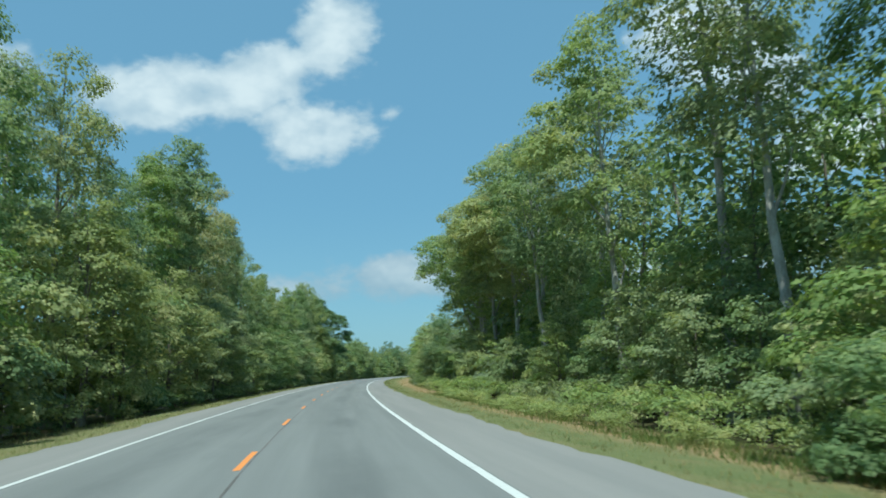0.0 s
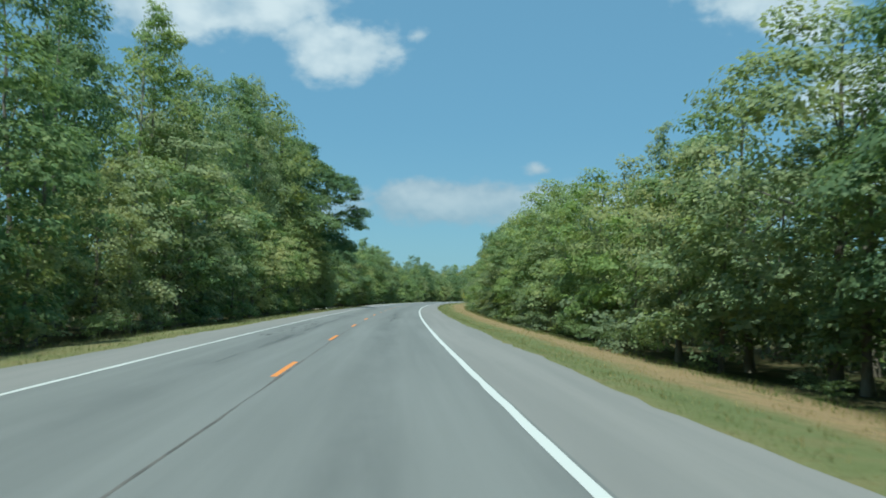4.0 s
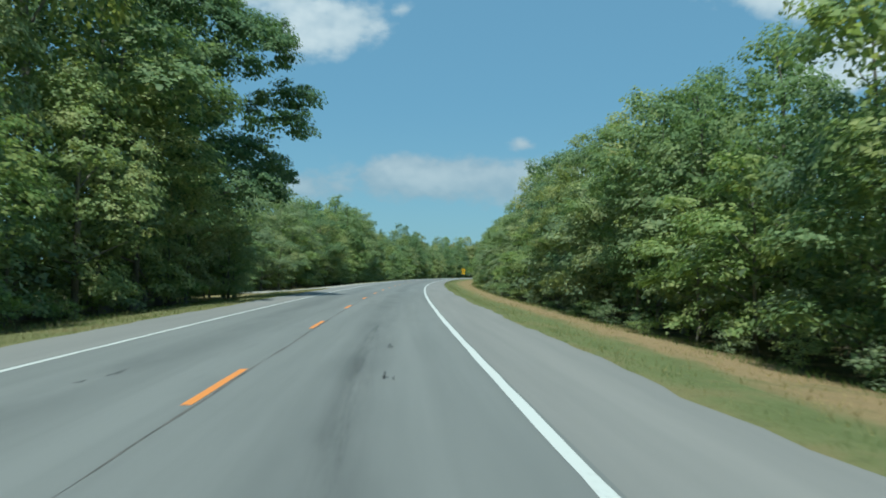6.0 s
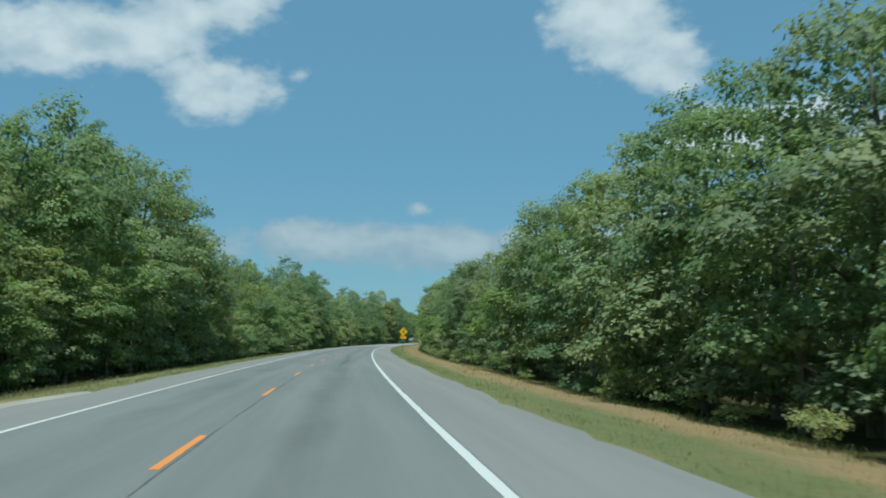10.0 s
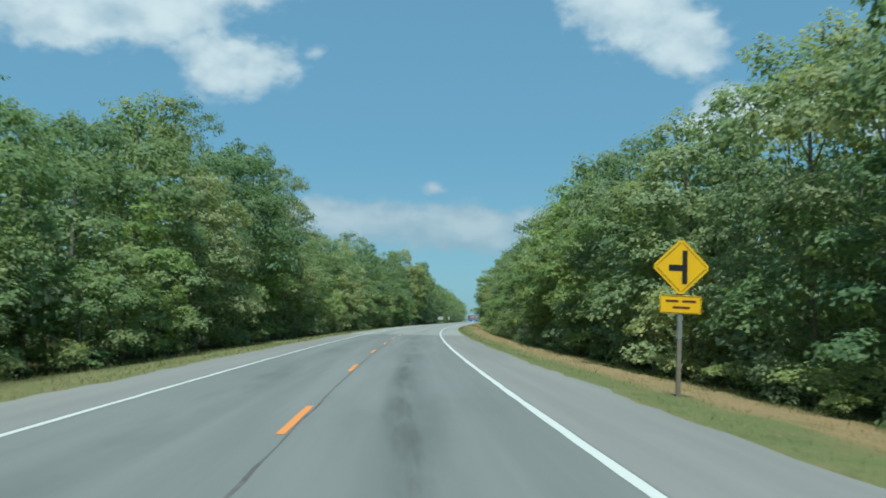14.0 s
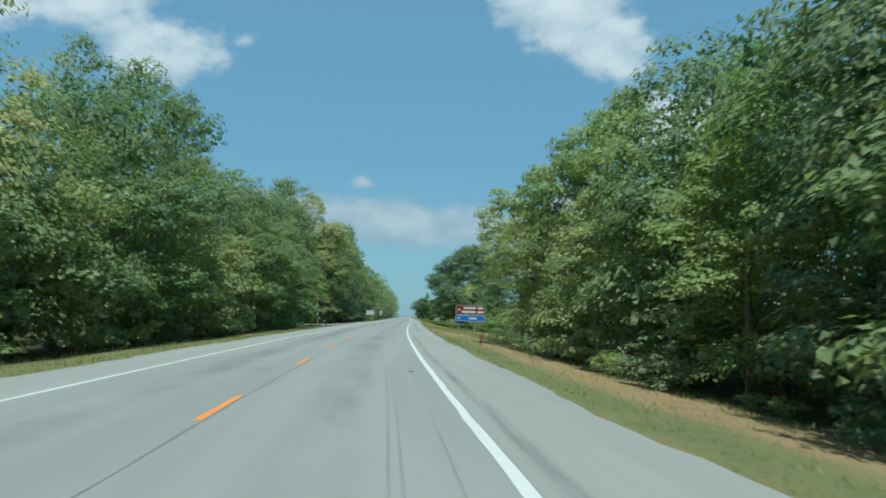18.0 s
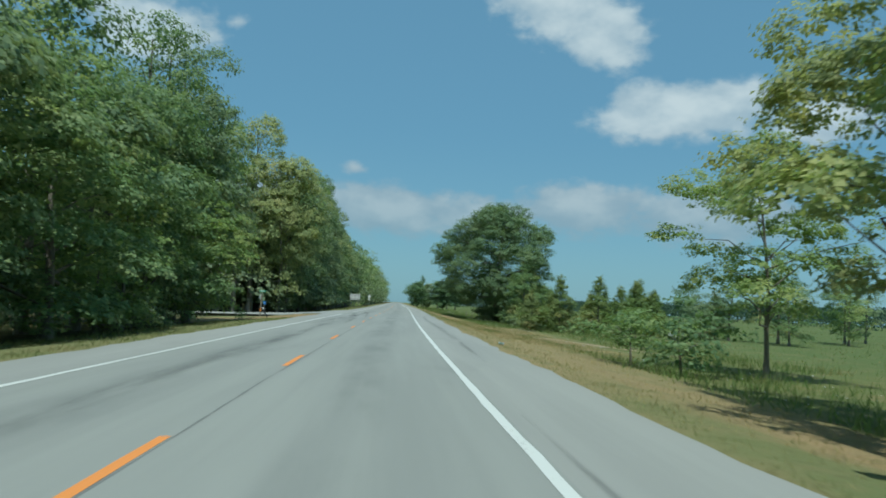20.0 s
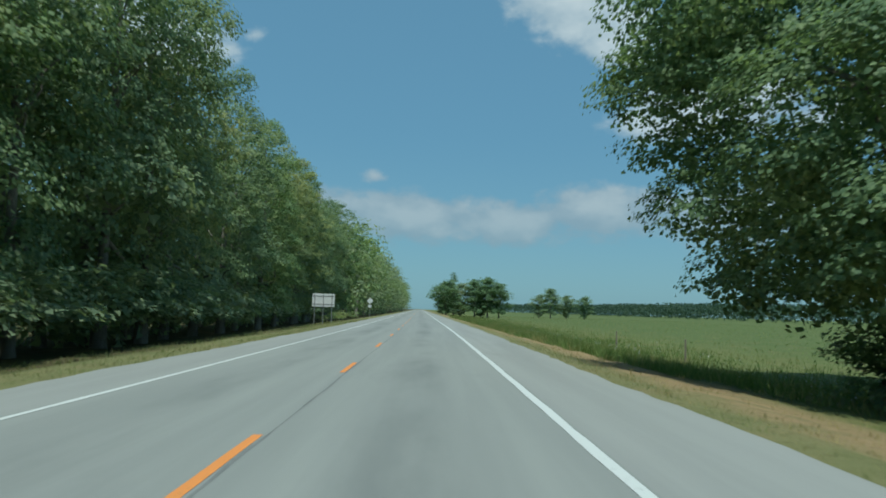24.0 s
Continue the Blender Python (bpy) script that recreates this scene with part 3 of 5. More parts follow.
def draped(name, label, outline, mat, lift):
    """A patch that follows the ground: outline is rows of (s, off_near, off_far)."""
    vs, fs, uv = [], [], []
    cols = 26
    table = np.array(outline, float)
    for s in np.arange(table[0, 0], table[-1, 0] + 0.01, 1.0):
        a, b = (float(np.interp(s, table[:, 0], table[:, k])) for k in (1, 2))
        for k in range(cols + 1):
            o = a + (b - a) * (k / cols) ** 2
            x, y = spot(s, o)
            vs.append((float(x), float(y), float(lie(s, o)) + lift))
            uv.append((o, s))
    for i in range(len(vs) // (cols + 1) - 1):
        for k in range(cols):
            j = i * (cols + 1) + k
            fs.append([j, j + 1, j + cols + 2, j + cols + 1])
    ob = part(name, mesh_of(name, vs, fs, mat, uv))
    return tagged(ob, label, "road", kind="structure")


draped("gravel_drive", "pale gravel drive widening where it joins the highway", [(243, -5.0, -6.0), (246, -4.95, -9.0), (248.5, -4.95, -17), (252, -4.95, -40), (258, -4.95, -40), (262, -4.95, -14), (270, -4.95, -10), (285, -4.95, -8), (300, -4.95, -5.6)], GRAVEL, 0.03)
draped("side_road", "pale asphalt side road joining the highway", [(626, -5.0, -5.3), (629, -4.95, -7.0), (632, -4.95, -10), (635.5, -4.95, -90), (643, -4.95, -90), (645.5, -4.95, -11), (649, -4.95, -7.5), (656, -4.95, -5.3)], SHOULDER_NEW, 0.03)
draped("dirt_track", "narrow dirt track leaving the highway slantwise", [(600, 20.8, 22.3), (604, 19.3, 20.5), (608, 17.3, 18.9), (612, 16.1, 17.2), (616, 14.3, 15.8), (622, 12.2, 13.6), (628, 10.6, 12.0), (632, 8.8, 10.4), (636, 7.0, 9.2), (639, 6.1, 8.2), (642, 6.1, 6.4)], DIRT, 0.014)


# ---- vegetation ----
def unit(v):
    return v / np.maximum(np.linalg.norm(v, axis=-1, keepdims=True), 1e-6)


def leaves(name, c, nrm, size, mat, rng, kite=False, slim=0.7):
    """Many small leaves: one pointed blade each, at c, facing nrm."""
    n = len(c)
    side = unit(np.cross(nrm, unit(rng.normal(size=(n, 3)))))
    up = np.cross(nrm, side)
    L, Wd = size[:, None], size[:, None] * slim
    if kite:
        droop = nrm * L * 0.12
        v = np.stack([c + side * L * 0.55 - droop, c + up * Wd * 0.5, c - side * L * 0.45, c - up * Wd * 0.5], 1).reshape(-1, 3)
        i = np.arange(n)[:, None] * 4
        f = np.concatenate([i + (0, 1, 3), i + (1, 2, 3)])
    else:
        v = np.stack([c + side * L * 0.6, c - side * L * 0.4 + up * Wd * 0.55, c - side * L * 0.4 - up * Wd * 0.55], 1).reshape(-1, 3)
        f = np.arange(3 * n).reshape(n, 3)
    return mesh_of(name, v, f, mat)


def tube(path, radii, sides=7):
    """Vertices and faces of a tapering limb along a path."""
    path, vs, fs = np.asarray(path, float), [], []
    for k, p in enumerate(path):
        d = unit((path[min(k + 1, len(path) - 1)] - path[max(k - 1, 0)])[None])[0]
        a = unit(np.cross(d, (0.3, 1, 0.1))[None])[0]
        b = np.cross(d, a)
        for j in range(sides):
            t = 2 * math.pi * j / sides
            vs.append(p + (a * math.cos(t) + b * math.sin(t)) * radii[k])
    for k in range(len(path) - 1):
        for j in range(sides):
            q = (j + 1) % sides
            fs.append([k * sides + j, k * sides + q, (k + 1) * sides + q, (k + 1) * sides + j])
    return vs, fs


SHAPES = {
    "wide": lambda u: np.sin(np.pi * np.clip(u * 0.86 + 0.12, 0, 1)) ** 0.6,
    "round": lambda u: np.sqrt(np.clip(1 - (2 * u - 1) ** 2, 0.03, 1)),
    "pointed": lambda u: np.clip((1 - u) * 1.25, 0.05, 1) ** 0.8 * np.clip(u * 6 + 0.3, 0, 1),
    "dome": lambda u: np.clip(1 - np.abs((u - 0.4) / 0.6) ** 2.6, 0.04, 1) ** 0.5,
    "low": lambda u: np.sin(np.pi * np.clip(u * 0.74 + 0.26, 0, 1)) ** 0.7,
    "high": lambda u: np.sin(np.pi * np.clip(u * 0.8 + 0.2, 0, 1)) ** 0.7,
}


def crown_of(seed, height, low, radius, shape, clumps, per, clump, leaf, mat, lean=(0, 0), kite=False, fill=0.10, flat=0.68, wild=1.0, seen=True, hang=()):
    """Leafy sprays, domed and drooping, laid over uneven boughs in an envelope: lit above, dark hollows below.
    The side that looks to the road (+x, -y) carries most of the sprays; seen=False spreads them evenly.
    hang: low boughs besides, each its direction in degrees, distance, height and size."""
    rng = np.random.default_rng(seed)
    env = SHAPES[shape]
    ph = rng.uniform(0, 6.28, 6)
    lobes = max(8, int(clumps * 0.38))
    u = ((np.arange(lobes) + rng.uniform(0, 1, lobes)) / lobes) ** 0.9
    ang = np.arange(lobes) * 2.399 + rng.normal(0, 0.5, lobes)
    bumps = 1 + wild * (0.20 * np.sin(2 * ang + ph[0] + 5 * u) + 0.16 * np.sin(3 * ang + ph[1] - 7 * u) + rng.normal(0, 0.12, lobes))
    bumps = np.minimum(bumps, 1 + 0.32 * wild)
    cr = clump * 1.12 * rng.uniform(0.65, 1.35, lobes) * (0.7 + 0.4 * env(u))
    rr = np.maximum(radius * env(u) * bumps * np.sqrt(rng.uniform(0.45, 1.0, lobes)) - cr * 0.7, 0)
    z = low + u * (height - low) + rng.normal(0, 0.3, lobes) - cr * flat * np.clip((u - 0.5) * 2, 0, 1)
    lobe = np.c_[rr * np.cos(ang) + lean[0] * u, rr * np.sin(ang) + lean[1] * u, z]
    for a, far, up, wide in hang:
        lobe = np.vstack([lobe, (far * math.cos(radians(a)), far * math.sin(radians(a)), up)])
        cr, ang, lobes = np.r_[cr, wide], np.r_[ang, radians(a)], lobes + 1
    squash = np.array((1, 1, flat))
    # places of the sprays on the boughs, none inside another bough
    r0 = max(leaf * 2.6, clump * 0.23)
    lo = np.repeat(np.arange(lobes), np.maximum(4, (2.6 * (cr / r0) ** 2).astype(int)))
    d = unit(rng.normal(size=(len(lo), 3)) + np.c_[np.cos(ang), np.sin(ang), np.full(lobes, 0.3)][lo] * 0.35)
    d[:, 2] = np.where(d[:, 2] < -0.08, -d[:, 2], d[:, 2])
    c = lobe[lo] + d * (cr[lo] * rng.uniform(0.78, 1.08, len(lo)))[:, None] * squash
    deep = np.zeros(len(c), bool)
    for j in range(lobes):
        deep |= (lo != j) & (np.linalg.norm((c - lobe[j]) / (cr[j] * squash), axis=1) < 0.74)
    keep = ~deep
    if seen:
        side = unit(np.c_[c[:, 0] - lean[0] * 0.5, c[:, 1] - lean[1] * 0.5]) @ np.array((0.75, -0.66)) + 0.6 * (d @ np.array((0.75, -0.66, 0.3)))
        keep &= rng.uniform(size=len(c)) < np.clip(0.5 + 0.7 * side, 0.06, 1.0)
    c, d = c[keep], d[keep]
    # each spray: leaves over a drooping fan that points away from the trunk
    axis = np.array(lean) * np.clip((c[:, 2:] - low) / max(height - low, 0.1), 0, 1)
    out = unit(np.c_[unit(c[:, :2] - axis) * 0.8 + d[:, :2] * 0.6 + rng.normal(0, 0.35, (len(c), 2)), np.clip(c[:, 2] / height - 0.55, -0.3, 0.3)])
    across = unit(np.cross((0.0, 0.0, 1.0), out))
    up = np.cross(out, across)
    count = int(np.clip(per * clumps * (1.0 - fill) / max(len(c), 1), 8, 80))
    k = np.repeat(np.arange(len(c)), count)
    size0 = r0 * rng.uniform(0.7, 1.35, len(c))
    r, phi = np.sqrt(rng.uniform(size=len(k))), rng.uniform(0, 6.283, len(k))
    x, y = (r * np.cos(phi) * 1.1 + 0.1)[:, None], (r * np.sin(phi) * 0.85)[:, None]
    w = (-0.30 * r * r + rng.normal(0, 0.2, len(k)))[:, None]
    p = c[k] + (out[k] * x + across[k] * y + up[k] * w) * size0[k][:, None]
    nrm = unit(up[k] * 0.6 + d[k] * 0.75 + (out[k] * x + across[k] * y) * 0.5 + rng.normal(0, 0.3, p.shape))
    size = leaf * rng.uniform(0.65, 1.2, len(k))
    # shaded leaves inside the boughs
    n = int(fill * per * clumps)
    j = rng.integers(0, lobes, n)
    q = lobe[j] + unit(rng.normal(size=(n, 3))) * (cr[j] * rng.uniform(0.2, 0.75, n))[:, None] * squash
    p, nrm = np.vstack([p, q]), np.vstack([nrm, unit(rng.normal(size=(n, 3)))])
    size = np.r_[size, leaf * rng.uniform(0.9, 1.4, n)]
    return leaves("crown", p, nrm, size, mat, rng, kite, 0.95), lobe


def trunk_of(seed, height, radius, centre, mat, limbs=9, lean=(0, 0), fork=0.35, split=False):
    """Trunk with its limbs as one mesh; or, split, a list of the trunk and each limb."""
    rng = np.random.default_rng(seed + 900)
    n = 9
    t = np.linspace(0, 1, n)
    bend = np.cumsum(rng.normal(0, 0.012 * height, (n, 2)), 0) * t[:, None]
    path = np.c_[bend[:, 0] + lean[0] * t, bend[:, 1] + lean[1] * t, t * height * 0.93 - 0.3]
    r = radius * (1 - 0.86 * t) * (1 + 0.5 * np.exp(-t * 22))
    pieces = [tube(path, r, 8)]
    tops = centre[np.argsort(rng.uniform(size=len(centre)))][:limbs]
    for c in tops:
        h0 = max(fork * height * 0.6, min(c[2] - 0.12 * height, 0.85 * height))
        k = np.interp(h0, path[:, 2], np.arange(n))
        base = path[int(k)] + (path[min(int(k) + 1, n - 1)] - path[int(k)]) * (k - int(k))
        mid = (base + c) / 2 + rng.normal(0, 0.3, 3) + np.array((0, 0, 0.2))
        rb = np.interp(k, np.arange(n), r) * 0.55
        pieces.append(tube([base, mid, c], [rb, rb * 0.6, rb * 0.15], 5))
    groups = [[q] for q in pieces] if split else [pieces]
    made = []
    for k, group in enumerate(groups):
        vs, fs = [], []
        for a, q in group:
            fs += [[i + len(vs) for i in f] for f in q]
            vs += a
        me = mesh_of("limb" if k else "trunk", np.array(vs), fs, mat)
        for p in me.polygons:
            p.use_smooth = True
        made.append(me)
    return made if split else made[0]


DEEP = []        # trees and bushes nobody could count: joined at the end


def joined(name, label, category, pieces):
    """Many pieces in one mesh for each material."""
    by = {}
    for me, m in pieces:
        by.setdefault(me.materials[0].name, []).append((me, m))
    for group in by.values():
        vs, fs, start = [], [], 0
        for me, m in group:
            co = np.empty(len(me.vertices) * 3, dtype=np.float32)
            me.vertices.foreach_get("co", co)
            mm = np.array(m)
            vs.append(co.reshape(-1, 3) @ mm[:3, :3].T + mm[:3, 3])
            n = len(me.polygons[0].vertices)
            idx = np.empty(len(me.loops), dtype=np.int32)
            me.loops.foreach_get("vertex_index", idx)
            fs.append(idx.reshape(-1, n) + start)
            start += len(me.vertices)
        me = bpy.data.meshes.new(name)
        v, f = np.vstack(vs), np.vstack(fs)
        me.vertices.add(len(v))
        me.vertices.foreach_set("co", v.astype(np.float32).ravel())
        me.loops.add(f.size)
        me.loops.foreach_set("vertex_index", f.astype(np.int32).ravel())
        me.polygons.add(len(f))
        me.polygons.foreach_set("loop_start", np.arange(0, f.size, f.shape[1], dtype=np.int32))
        me.update(calc_edges=True)
        me.materials.append(group[0][0].materials[0])
        tagged(part(name, me), label, category, kind="stuff")


def tree_kind(label, seed, height, low, radius, shape, clumps, per, clump, leaf, mat, bark, trunk_r, lean=(0, 0), group="roadside trees", category="tree", name="tree", limbs=9, kite=False, fill=0.12, flat=0.68, wild=1.0, seen=True, split=False, hang=()):
    """One tree of that kind, to be set up by copies."""
    me, centre = crown_of(seed, height, low, radius, shape, clumps, per, clump, leaf, mat, lean, kite, fill, flat, wild, seen, hang)
    tr = trunk_of(seed, height, trunk_r, centre, bark, limbs, lean, split=split)

    def plant(s, off, h, wide=1.0, turn=0.0, lift=-0.05, deep=False):
        k = h / height
        m = on(s, off, turn, (k * wide, k * wide, k), lift)
        if deep:
            DEEP.append((me, m))
            DEEP.append((tr, m))
            return None
        ob = thing(name, label, category, group)
        for k, stem in enumerate(tr if split else [tr]):
            part("limb" if k else "trunk", stem, None, ob)
        part("crown", me, None, ob)
        ob.matrix_basis = m
        return ob
    return plant


def bush_kind(label, seed, height, radius, clumps, per, leaf, mat, group="roadside bushes", name="bush", kite=False):
    me, centre = crown_of(seed, height, 0.25, radius, "round", clumps, per, 0.62, leaf, mat, kite=kite, seen=False)
    stems = trunk_of(seed, height * 0.8, 0.05, centre, BARK, 7)

    def plant(s, off, h, wide=1.0, turn=0.0, lift=-0.05, deep=False):
        k = h / height
        m = on(s, off, turn, (k * wide, k * wide, k), lift)
        if deep:
            DEEP.append((me, m))
            return None
        ob = thing(name, label, "bush", group)
        part("stalk", stems, None, ob)
        part("foliage", me, None, ob)
        ob.matrix_basis = m
        return ob
    return plant


# front-row broadleaf trees, their lowest boughs hanging over a dark hollow
EDGE = [tree_kind("broadleaf tree, mid-green, with low hanging boughs at the wood's edge", 10 + k, 14.0, 1.1, 4.5, sh, 52, 165, 1.75, 0.20, mt, BARK, 0.22)
        for k, (sh, mt) in enumerate((("wide", LEAF), ("round", LEAF), ("wide", LEAF_DARK), ("high", LEAF), ("wide", LEAF_LIGHT), ("round", LEAF_DARK)))]
YELLOWED = tree_kind("broadleaf tree with some yellowing leaves at the wood's edge", 19, 14.0, 1.4, 4.2, "wide", 50, 165, 1.75, 0.20, LEAF_TAN, BARK, 0.22)
YOUNG = [tree_kind("young broadleaf tree with drooping boughs in front of the wood", 200 + k, 8.0, 0.4, 3.2, sh, 30, 140, 1.25, 0.185, mt, BARK, 0.11, group="young roadside trees", category="young tree", name="young_tree")
         for k, (sh, mt) in enumerate((("round", LEAF), ("wide", LEAF_LIGHT), ("round", LEAF_DARK), ("wide", LEAF)))]
GRAND = [tree_kind("tall broadleaf tree with a deep, heavy crown at the wood's edge", 24 + k, 22.0, 1.6, 5.8, sh, 72, 200, 2.2, 0.215, mt, BARK, 0.34, limbs=12, kite=True, group="tall roadside trees", category="tall tree", name="tall_tree")
         for k, (sh, mt) in enumerate((("wide", LEAF), ("round", LEAF_DARK), ("wide", LEAF_TAN), ("high", LEAF_DARK)))]
HOLLOW = [tree_kind("tall broadleaf tree whose boughs hang over a dark hollow", 28 + k, 22.0, 4.0, 6.4, sh, 76, 240, 2.2, 0.21, mt, BARK, 0.36, limbs=14, kite=True, group="tall roadside trees", category="tall tree", name="tall_tree")
          for k, (sh, mt) in enumerate((("wide", LEAF_LIGHT), ("round", LEAF_LIGHT), ("wide", LEAF_TAN)))]
TALL = [tree_kind("tall broadleaf tree with a bare pale trunk and a high crown", 30 + k, 24.0, lo, rd, sh, 70, 210, 1.8, 0.19, mt, PALE_BARK, 0.27, ln, limbs=12, group="tall roadside trees", category="tall tree", name="tall_tree")
        for k, (lo, rd, sh, mt, ln) in enumerate(((10.5, 5.2, "wide", LEAF, (-1.5, 0.6)), (10.0, 4.6, "high", LEAF_LIGHT, (0.8, -0.6)), (11.0, 4.4, "wide", LEAF, (0.5, 1.0))))]
BROAD = tree_kind("broad-crowned pale-trunked tree with yellow-green leaves", 36, 23.0, 9.5, 7.5, "wide", 90, 260, 2.2, 0.20, LEAF_LIGHT, PALE_BARK, 0.40, (-1.5, -1.0), limbs=18, group="tall roadside trees", category="tall tree", name="tall_tree")
SPIRE = [tree_kind("slender tree with a pointed crown of green leaves", 40 + k, 18.0, 1.2, 3.0, "pointed", 66, 130, 1.15, 0.18, mt, BARK, 0.2) for k, mt in enumerate((LEAF, LEAF_DARK))]
BACK = [tree_kind("dense broadleaf tree deeper in the wood", 50 + k, 15.0, 1.0, 4.6, sh, 34, 42, 2.2, 0.36, mt, BARK, 0.22, limbs=5, fill=0.25, seen=False)
        for k, (sh, mt) in enumerate((("wide", LEAF_DARK), ("high", LEAF_DARK), ("round", LEAF)))]
BUSH = [bush_kind("leafy roadside bush, green, at the foot of the trees", 60 + k, 2.4, 1.5, 16, 84, 0.12, mt) for k, mt in enumerate((LEAF, LEAF_DARK, LEAF_LIGHT))]
FILL = bush_kind("low dark undergrowth", 64, 2.4, 1.6, 12, 64, 0.15, LEAF_DARK)
CEDARS = [tree_kind("young cedar with a narrow conical crown, green turning brown", 70 + k, 6.0, 0.1, 2.2, "pointed", 300, 56, 0.40, 0.10, CEDAR, BARK, 0.09, group="young cedars", category="cedar", name="cedar", limbs=14, flat=0.9, wild=0.6, seen=False) for k in range(2)]

# height of the wood's outline along the road
LEFT_TOP = ((0, 19), (42, 19), (50, 20.7), (57, 20.5), (61, 17.5), (68, 20.5), (78, 22), (92, 24), (104, 22), (111, 23), (114, 17.5), (117, 21.5), (121, 18.5), (126, 16.5), (132, 18.2), (136, 15.5), (142, 19.2), (148, 16.7), (156, 19), (170, 18.5), (182, 21.5), (195, 24), (209, 25), (217, 22), (222, 15), (228, 12.4),
            (244, 12.7), (262, 12.7), (274, 12.5), (283, 12.2), (288, 11.0), (292, 11.8), (297, 12.9), (303, 13.4), (308, 12.2), (318, 13.6), (321, 16.2), (328, 15.1), (341, 16.5), (351, 13.7), (362, 12.5), (376, 11.5), (384, 12.6), (393, 13.2), (397, 11.2), (402, 12.2), (406, 10.7), (412, 11.4), (418, 10.3), (423, 11.8), (427, 13.1), (430, 14.8), (436, 16.4), (440, 14.0),
            (446, 15.2), (455, 17.3), (466, 18.4), (474, 18.6), (477, 11.5), (480, 9.8), (486, 10.4), (492, 13), (496, 15.5), (500, 13.2), (506, 15.2), (514, 12.6), (525, 15.5), (528, 11.6), (533, 13.5), (540, 16.1), (548, 18.2), (558, 17.4), (566, 14.5), (580, 16.9), (589, 14.6), (600, 16), (611, 17), (652, 19.3), (660, 17.2), (668, 16.5), (671, 20.6),
            (685, 24), (695, 24.6), (708, 22.5), (714, 18), (720, 22), (725, 19.3), (736, 20.3), (745, 18.5), (764, 21.3), (785, 19), (826, 22.5), (900, 23), (1400, 23))
RIGHT_TOP = ((0, 25), (60, 26), (100, 24), (112, 21), (126, 12), (150, 12), (163, 11.4), (170, 10.9), (176, 12.6), (186, 13.7), (194, 12), (199, 11.3), (204, 12.5), (214, 13.1), (218, 11.6), (226, 13.7), (230, 13.4), (239, 14.4), (247, 13.5), (255, 14.3), (258, 12.4), (267, 11.6), (272, 12.3), (281, 12.6), (283, 10.8), (290, 11.8), (298, 12.3), (318, 12.1),
             (330, 12.4), (340, 11), (348, 9.9), (354, 11), (366, 12.7), (376, 12.2), (378, 10.3), (383, 12.7), (388, 10.2), (393, 10.5), (400, 12.4), (415, 13.2), (418, 10.8), (421, 12.7), (428, 13.5), (438, 15), (443, 13.9), (450, 16.1), (455, 16.3), (457, 12.8), (464, 14), (472, 15.3), (480, 12.4), (488, 12.4), (494, 13.6), (498, 12.8), (502, 14.6), (509, 16.3), (514, 15), (520, 12.9), (526, 14.7), (536, 15.7), (541, 17), (548, 16), (554, 14.5), (560, 13.9), (570, 13))


def top(table, s):
    return float(np.interp(s, [a for a, _ in table], [b for _, b in table]))


rng = np.random.default_rng(77)


def any_turn(side=0):
    """Any way round, or with the full side to the road for a tree left (-1) or right (1) of it."""
    return float(rng.uniform(0, 360)) if side == 0 else float((98 if side > 0 else 0) + rng.uniform(-45, 45))


